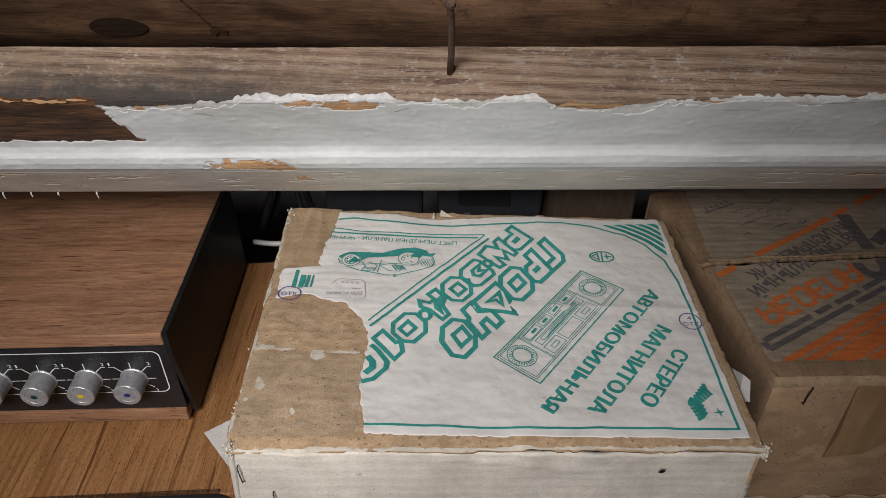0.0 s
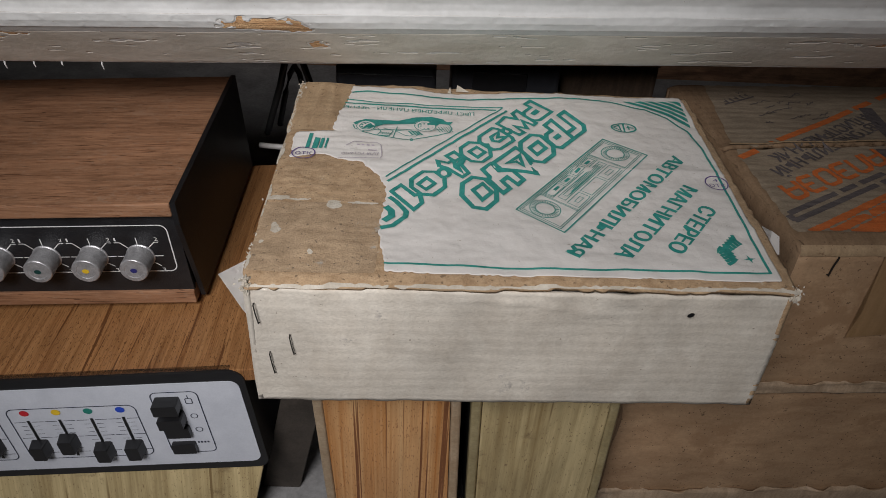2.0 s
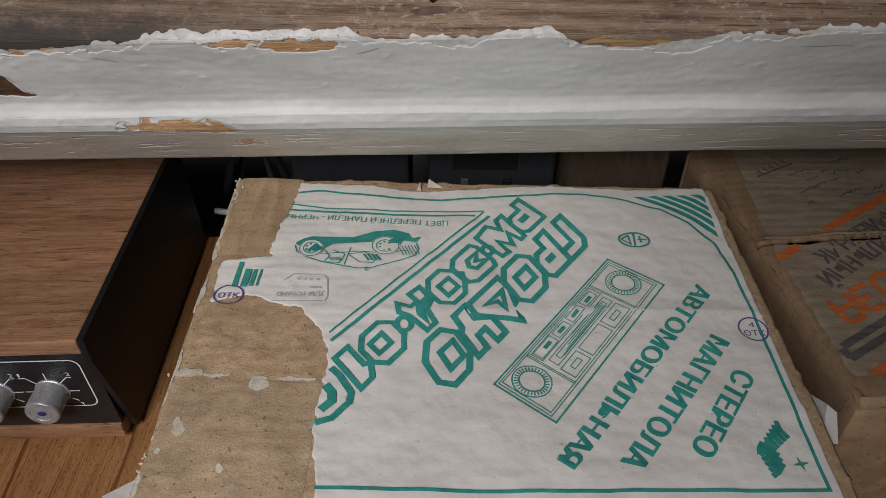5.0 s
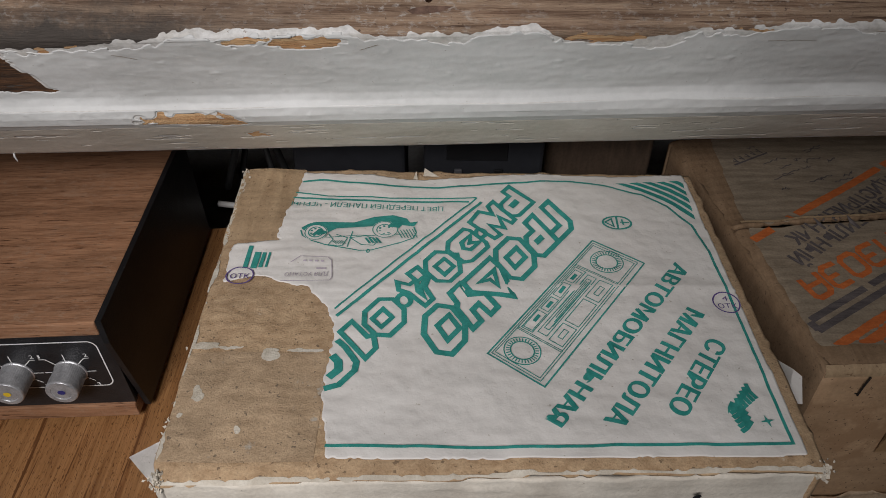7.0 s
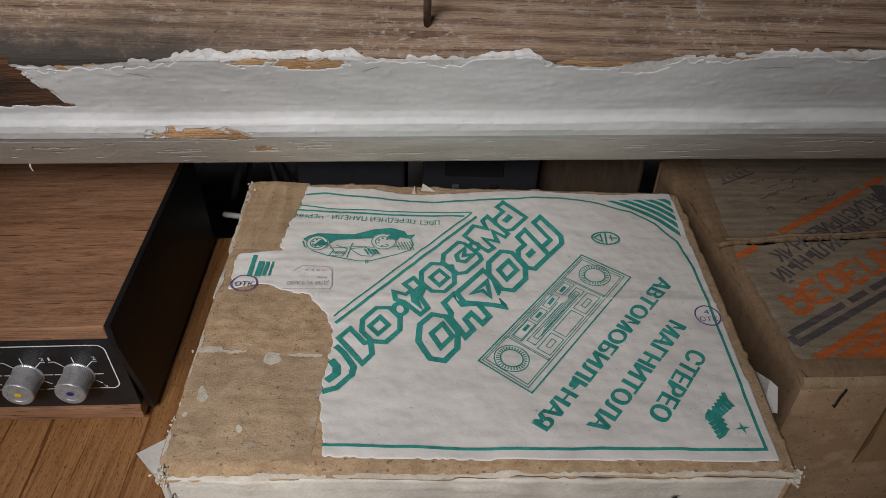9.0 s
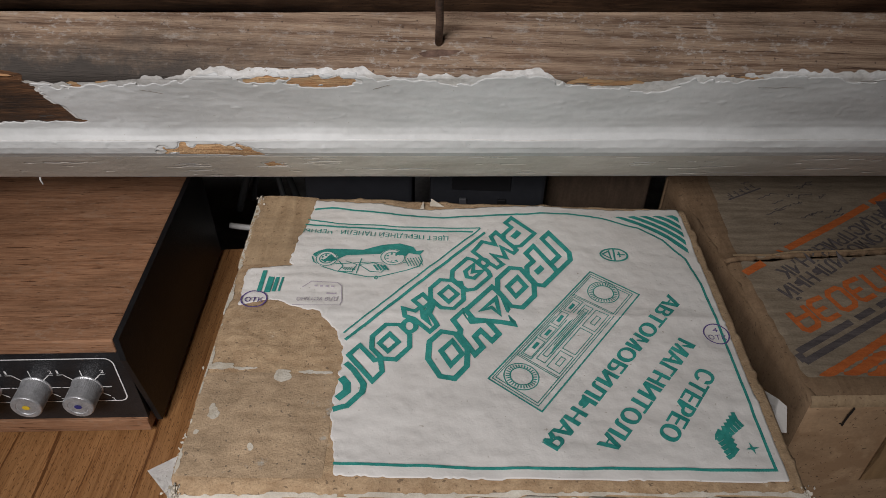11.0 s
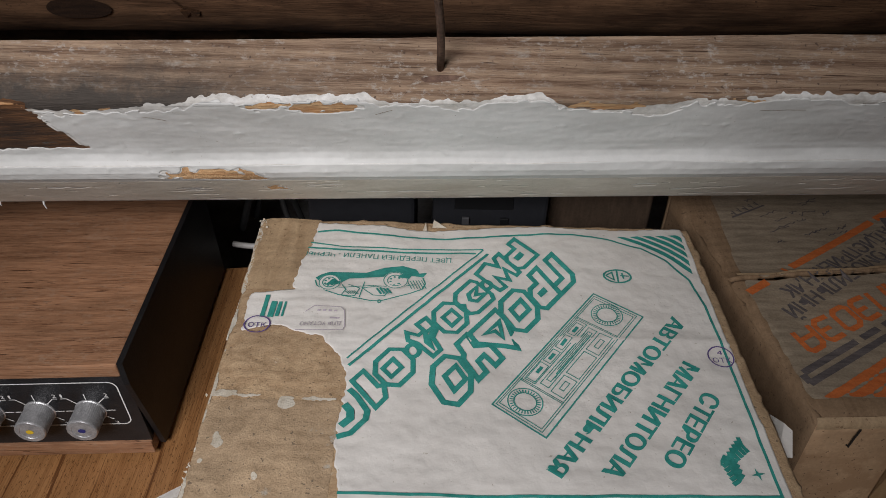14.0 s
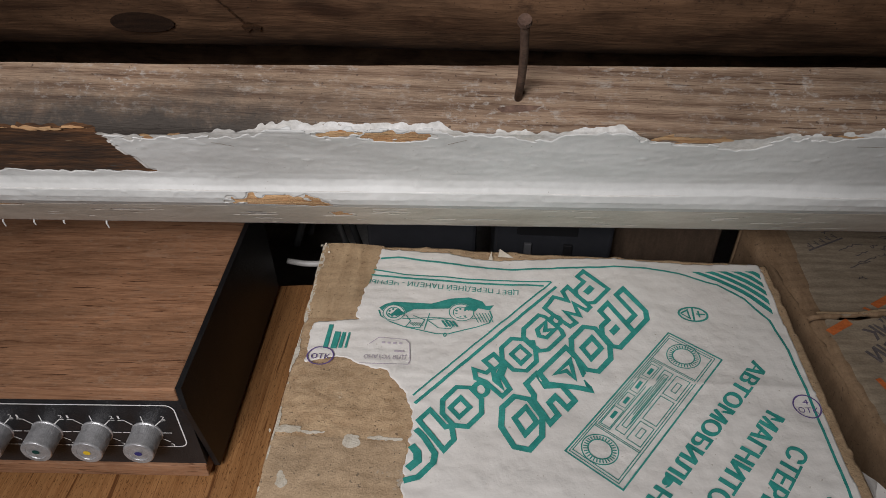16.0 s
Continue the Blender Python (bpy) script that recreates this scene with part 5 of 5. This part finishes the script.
def rough_box(name, corners, z0, z1, material, label, front_material):
    cx = sum(p[0] for p in corners) / 4
    cy = sum(p[1] for p in corners) / 4
    ob = thing(name, (cx, cy, z0), label, "box")
    k = len(corners)
    for i in range(k):
        a, b = corners[i], corners[(i + 1) % k]
        part("front_panel" if i == 0 else "side_panel", carton_wall(a, b, z0, z1 - 0.0005, 0.004, 30), front_material if i == 0 else material, ob, "", True)
    part("bottom_panel", sheet([(cx + (x - cx) * 0.98, cy + (y - cy) * 0.98) for x, y in corners], z0 + 0.0005, 0.003), material, ob)
    return ob


RB = [(0.2430, 0.3735), (0.5600, 0.3890), (0.5350, 0.6350), (0.2065, 0.6120)]
RT = 0.3060
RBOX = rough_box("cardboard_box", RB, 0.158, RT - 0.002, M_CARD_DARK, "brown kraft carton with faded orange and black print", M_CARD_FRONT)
RB_U = (V(RB[1]) - V(RB[0])).normalized()


def rtop(x, y):
    seam = y - (0.5010 + 0.11 * (x - 0.234))
    z = RT + 0.0015 * noise.noise(V((x * 14, y * 14, 3))) + 0.00012 * math.sin(2 * math.pi * (y - 0.05 * x) / 0.0085)
    z += (0.0036 if seam > 0 else 0.0008) * math.exp(-abs(seam) / 0.006)
    z -= 0.004 * max(0, 1 - (y - 0.371 - 0.05 * (x - 0.243)) / 0.016) ** 2
    left = x - (0.243 - 0.155 * (y - 0.3735))
    return z - 0.004 * max(0, 1 - left / 0.012) ** 2 + 0.0012 * noise.noise(V((x * 55, y * 55, 7))) * max(0, 1 - left / 0.02)


def flap(keep, lift, step, material, name, parent, label=""):
    bm = bmesh.new()
    grid = {}
    x0, x1, y0, y1 = 0.20, 0.565, 0.37, 0.64
    nx, ny = round((x1 - x0) / step), round((y1 - y0) / step)

    def corner(i, j):
        if (i, j) not in grid:
            x, y = x0 + (x1 - x0) * i / nx, y0 + (y1 - y0) * j / ny
            grid[i, j] = bm.verts.new((x, y, rtop(x, y) + lift))
        return grid[i, j]

    for i in range(nx):
        for j in range(ny):
            if keep(x0 + (x1 - x0) * (i + 0.5) / nx, y0 + (y1 - y0) * (j + 0.5) / ny):
                bm.faces.new((corner(i, j), corner(i + 1, j), corner(i + 1, j + 1), corner(i, j + 1)))
    return part(name, ease_rim(bm), material, parent, label, True)


def seam_of(x, y):
    return y - (0.5010 + 0.11 * (x - 0.234)) - 0.0022 * noise.noise(V((x * 45, 1, 1)))


def on_rbox(x, y):
    w = 0.0012 * noise.noise(V((x * 50, y * 50, 1)))
    return inside(x + w, y + w, RB)


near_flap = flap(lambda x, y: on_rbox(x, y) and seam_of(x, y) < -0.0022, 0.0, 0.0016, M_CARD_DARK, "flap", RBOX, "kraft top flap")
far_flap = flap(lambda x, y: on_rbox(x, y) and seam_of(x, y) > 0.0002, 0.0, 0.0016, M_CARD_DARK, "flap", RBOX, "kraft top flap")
for f in (near_flap, far_flap):
    s = f.modifiers.new("board", "SOLIDIFY")
    s.thickness, s.offset = 0.004, -1


def flap_rim():
    """The bent and rubbed fold where the top turns into the front."""
    bm = bmesh.new()
    rows = []
    for i in range(130):
        x = 0.2425 + 0.0024 * i
        y = 0.3735 + 0.0489 * (x - 0.243)
        w = 0.0008 * noise.noise(V((x * 60, 3, 3)))
        rows.append([bm.verts.new((x, y + a, RT + b + w)) for a, b in ((0.0022 + w, -0.0012), (0.0002, -0.0022), (-0.0014, -0.0044 - w), (-0.0016, -0.0080 + 2 * w))])
    for a, b in zip(rows, rows[1:]):
        for j in range(3):
            bm.faces.new((a[j], a[j + 1], b[j + 1], b[j]))
    return bm


def rink(u, v):
    return V((u, v, rtop(u, v) + 0.0008))


def rtop_ink(u, v):
    return V((u, v, rtop(u, v) + 0.0013))


PRINT_SIDE = [(0.37, 0.2462), (0.39, 0.2445), (0.4537, 0.238), (0.50, 0.2345), (0.62, 0.2400)]


def pale(x, y):
    gap = seam_of(x, y)
    return on_rbox(x, y) and not -0.0030 < gap < 0.0008 and y > 0.3895 + 0.035 * (x - 0.243) and x > steps(y, PRINT_SIDE)


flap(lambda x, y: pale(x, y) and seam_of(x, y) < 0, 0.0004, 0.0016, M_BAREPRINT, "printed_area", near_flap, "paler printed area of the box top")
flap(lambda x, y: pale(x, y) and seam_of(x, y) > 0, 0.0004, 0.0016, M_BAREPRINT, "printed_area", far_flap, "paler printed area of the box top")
bm = bmesh.new()


def band(a, b, w, material, label):
    """A printed line in its worn runs, each run a part of its own."""
    run = []

    def close():
        if len(run) > 1:
            bm = bmesh.new()
            stroke(bm, [tuple(p) for p in run], w, rink)
            part("printed_bar", bm, material, near_flap, label)
        run.clear()

    for p in dense([a, b], 0.003):
        if abs(seam_of(*p)) < 0.0035 or noise.noise(V((p[0] * 120, p[1] * 120, w * 1000))) > 0.46:
            close()
        else:
            run.append(V(p))
    close()


band((0.2349, 0.4862), (0.434, 0.626), 0.0060, M_ORANGE, "faded orange stripe")


def striped(x, y):
    """Slanting orange bands with thin pale gaps, fading out at worn spots."""
    d = (0.3905 + 0.645 * (x - 0.2518) - y) * 0.84
    gap = min(abs(d - g) for g in (0.0065, 0.0145, 0.0300, 0.046, 0.062, 0.078))
    return pale(x, y) and d > 0 and gap > 0.0009 and noise.noise(V((x * 90, y * 160, 2))) < 0.62


flap(striped, 0.0009, 0.0015, M_ORANGE, "printed_stripe", near_flap, "slanting orange printed bands")
bm = bmesh.new()
o, d, u = V((0.3480, 0.5060)), V((-0.0178, -0.0112)), V((0.0065, -0.0178))
for k, kind in enumerate("puzoza"):
    q = o + d * 0.95 * k
    e = d * 0.70
    if kind == "o":
        stroke(bm, [tuple(q + e * a + u * b) for a, b in ((0.2, 0), (0.8, 0), (1, 0.15), (1, 0.85), (0.8, 1), (0.2, 1), (0, 0.85), (0, 0.15))], 0.0040, rtop_ink, True)
    elif kind == "u":
        stroke(bm, [tuple(p) for p in (q, q + u * 0.85, q + e * 0.2 + u, q + e * 0.8 + u, q + e + u * 0.85, q + e)], 0.0040, rtop_ink)
    elif kind == "z":
        stroke(bm, [tuple(q + e * a + u * b) for a, b in ((0, 0.05), (0.8, 0), (1, 0.15), (1, 0.85), (0.8, 1), (0, 1))], 0.0040, rtop_ink)
        stroke(bm, [tuple(q + e + u * 0.5), tuple(q + e * 0.3 + u * 0.5)], 0.0034, rtop_ink)
    else:
        stroke(bm, [tuple(q + e * a + u * b) for a, b in ((0, 0), (0, 0.85), (0.2, 1), (0.8, 1), (1, 0.85), (1, 0))], 0.0040, rtop_ink)
        stroke(bm, [tuple(q + u * 0.42), tuple(q + e + u * 0.42)], 0.0034, rtop_ink)
part("printed_model", bm, M_ORANGE, near_flap, "orange block shapes")
for a, b in (((0.2461, 0.4098), (0.3740, 0.4909)), ((0.2473, 0.4010), (0.3678, 0.4776)), ((0.2450, 0.4085), (0.2480, 0.4020))):
    band(a, b, 0.0048, M_FADED, "dark printed double line")
for word, p0, p1 in (("РАДИОПРИЕМНИК", (0.3740, 0.5735), (0.2575, 0.4900)), ("АВТОМОБИЛЬНЫЙ", (0.3740, 0.5570), (0.2520, 0.4690))):
    bm2 = bmesh.new()
    for k in range(-1, 2):
        shift = V((-0.8, -0.58)) * (0.0005 * k)
        lettering(bm2, word, tuple(V(p0) + shift), tuple(V(p1) + shift), 0.0112, lambda u, v: rtop_ink(u, v) + V((0, 0, 0.00003 * k)), 0.006)
    bmesh.ops.delete(bm2, geom=[f for f in bm2.faces if noise.noise(f.calc_center_median() * 120) > 0.30 or -0.004 < seam_of(*f.calc_center_median().xy) < 0.0012], context="FACES")
    part("printed_word", bm2, M_FADED, near_flap, "faded dark lettering")
for pts, w in ((dense([(0.3755, 0.5800), (0.3760, 0.5270)], 0.004), 0.0125), (ring_pts(0.3680, 0.5060, 0.0110, 0.0150, 22, 175, 385), 0.0095), (dense([(0.4060, 0.5560), (0.3860, 0.5370)], 0.004), 0.0110)):
    bm = bmesh.new()
    stroke(bm, pts, w, rink)
    part("printed_bar", bm, M_FADED, near_flap, "dark printed hooked bar")
bm = bmesh.new()
stroke(bm, [(x, 0.5016 + 0.11 * (x - 0.234) + 0.0022 * noise.noise(V((x * 45, 1, 1)))) for x in [0.230 + 0.003 * i for i in range(108)]], 0.0020, lambda u, v: V((u, v, RT + 0.0044 + 0.0015 * noise.noise(V((u * 14, v * 14, 3))) + 0.0005 * noise.noise(V((u * 70, v * 70, 2))))))
part("seam_edge", bm, M_TAPE, RBOX, "torn pale paper edge along the lid seam")
bm = bmesh.new()
rnd = random.Random(5)


def scribble(x, y, w, h, n):
    pts = [(x + w * i / n + rnd.uniform(-0.001, 0.001), y + 0.45 * w * i / n + rnd.uniform(-h, h)) for i in range(n + 1)]
    stroke(bm, pts, 0.0008, rtop_ink)


for k in range(16):
    x = rnd.uniform(0.262, 0.330)
    scribble(x, rnd.uniform(0.53, 0.60), rnd.uniform(0.006, 0.02), 0.0018, 7)
for k in range(5):
    q = V((0.2725, 0.5985)).lerp(V((0.2500, 0.5835)), k / 4)
    stroke(bm, [tuple(q), tuple(q + V((0.0028, -0.0048))), tuple(q + V((-0.0012, -0.0030)))], 0.0013, rtop_ink)
stroke(bm, [(0.2480, 0.5745), (0.2800, 0.5935)], 0.0016, rtop_ink)
tagged(part("pen_marks", bm, M_FADED, far_flap, "faint handwritten pen marks"), kind="stuff")
part("staple", tube([(0.2706, 0.3752, 0.2980), (0.2706, 0.3728, 0.2972), (0.2690, 0.3724, 0.2900), (0.2684, 0.3725, 0.2815), (0.2684, 0.3745, 0.2808)], 0.0007, 6), M_STEEL, RBOX)
part("worn_fold", flap_rim(), M_TAPE, RBOX, "pale worn fold along the front edge", True)
bm = bmesh.new()


def on_rfront(u, v):
    return V((u, 0.3735 + 0.0489 * (u - 0.243) - 0.0018, v))


fill(bm, [(0.3030, 0.2985), (0.395, 0.2985), (0.395, 0.285), (0.3335, 0.2245), (0.3030, 0.2210), (0.3065, 0.245)], on_rfront)
fill(bm, [(0.350, 0.222), (0.395, 0.266), (0.43, 0.262), (0.43, 0.205)], on_rfront)
part("tape_patch", bm, M_TAPE_CLEAR, RBOX, "yellowed clear tape stuck on the front")
bm = carton_wall((0.242, 0.3715), (0.556, 0.387), 0.160, 0.172, 0.0006, 90, 0, 0.006)
part("tape_strip", bm, M_TAPE_PALE, RBOX, "wrinkled brown tape along the lower edge", True)

LB = [(0.1530, 0.3790), (0.58, 0.3960), (0.55, 0.66), (0.13, 0.63)]
LBOX = rough_box("cardboard_box", LB, 0.0, 0.1535, M_CARD_DARK, "large kraft carton on the floor under the printed carton", M_CARD_FRONT)
part("lid", sheet([(x, y) for x, y in LB], 0.1535, 0.004), M_CARD_DARK, LBOX)
part("tape_strip", carton_wall((0.152, 0.3770), (0.578, 0.394), 0.0, 0.022, 0.0006, 90, 0, 0.008), M_TAPE_PALE, LBOX, "torn brown tape at the bottom edge", True)

# ---- behind the carton ----
# Both devices carry the shade of this recess in their dark plastic.
DEV = thing("tape_deck", (-0.05, 0.62, 0.0), "grey plastic device standing behind the box, coloured dark for the shade", "device")
part("body", block(-0.0935, -0.006, 0.585, 0.66, 0.0, 0.326, 0.003), M_DEVICE, DEV)
for x in (-0.0755, -0.0610, -0.0445, -0.0285):
    part("key", block(x, x + 0.0055, 0.5815, 0.5848, 0.250, 0.284, 0.0006), M_SLOT, DEV, "grey key coloured dark for the shade")
part("trim_line", block(-0.0925, -0.007, 0.5838, 0.5848, 0.3175, 0.3187, 0.0003), M_BLACKPLASTIC, DEV)
DEV2 = thing("tape_deck", (0.06, 0.62, 0.0), "grey plastic device with a dark window behind the box, coloured dark for the shade", "device")
part("body", block(0.008, 0.103, 0.590, 0.67, 0.0, 0.330, 0.003), M_DEVICE, DEV2)
part("window", block(0.026, 0.074, 0.5885, 0.5896, 0.300, 0.322, 0.0004), M_BLACKPLASTIC, DEV2, "dark glossy window")
part("key", block(0.0325, 0.0385, 0.5870, 0.5896, 0.281, 0.292, 0.0006), M_SLOT, DEV2, "grey key coloured dark for the shade")
part("key", block(0.064, 0.071, 0.5870, 0.5896, 0.281, 0.292, 0.0006), M_BLACKPLASTIC, DEV2, "black key")
BBOX = rough_box("cardboard_box", [(0.108, 0.630), (0.200, 0.628), (0.205, 0.70), (0.105, 0.70)], 0.0, 0.315, M_SHADECARD, "brown carton standing behind the printed boxes, shade put into its colour", M_SHADECARD)
part("lid", sheet([(0.106, 0.631), (0.202, 0.629), (0.205, 0.70), (0.105, 0.70)], 0.315, 0.003), M_SHADECARD, BBOX)


def cable(name, pts, r, material, label):
    ob = thing(name, pts[0], label, "cable")
    out = []
    q = [V(p) for p in pts]
    for i in range(len(q) - 1):
        a, b, c, d = q[max(i - 1, 0)], q[i], q[i + 1], q[min(i + 2, len(q) - 1)]
        for t in (0, 0.25, 0.5, 0.75):
            out.append(0.5 * ((2 * b) + (c - a) * t + (2 * a - 5 * b + 4 * c - d) * t * t + (3 * b - a - 3 * c + d) * t ** 3))
    out.append(q[-1])
    part("lead", tube(out, r, 8), material, ob, smooth=True)


SHELF = 0.1885
cable("cable", [(-0.188, 0.672, SHELF + 0.003), (-0.165, 0.668, SHELF + 0.004), (-0.14, 0.674, SHELF + 0.003), (-0.12, 0.68, SHELF + 0.003)], 0.003, M_CABLE_PALE, "pale grey cable lying behind the boxes")
cable("cable", [(-0.185, 0.70, 0.19), (-0.165, 0.69, 0.25), (-0.145, 0.68, 0.30), (-0.12, 0.70, 0.19)], 0.0035, M_CABLE, "black cable looping behind the amplifier")
cable("cable", [(-0.175, 0.72, 0.19), (-0.15, 0.70, 0.27), (-0.13, 0.68, 0.21), (-0.11, 0.70, 0.19)], 0.003, M_CABLE, "black cable looping behind the amplifier")
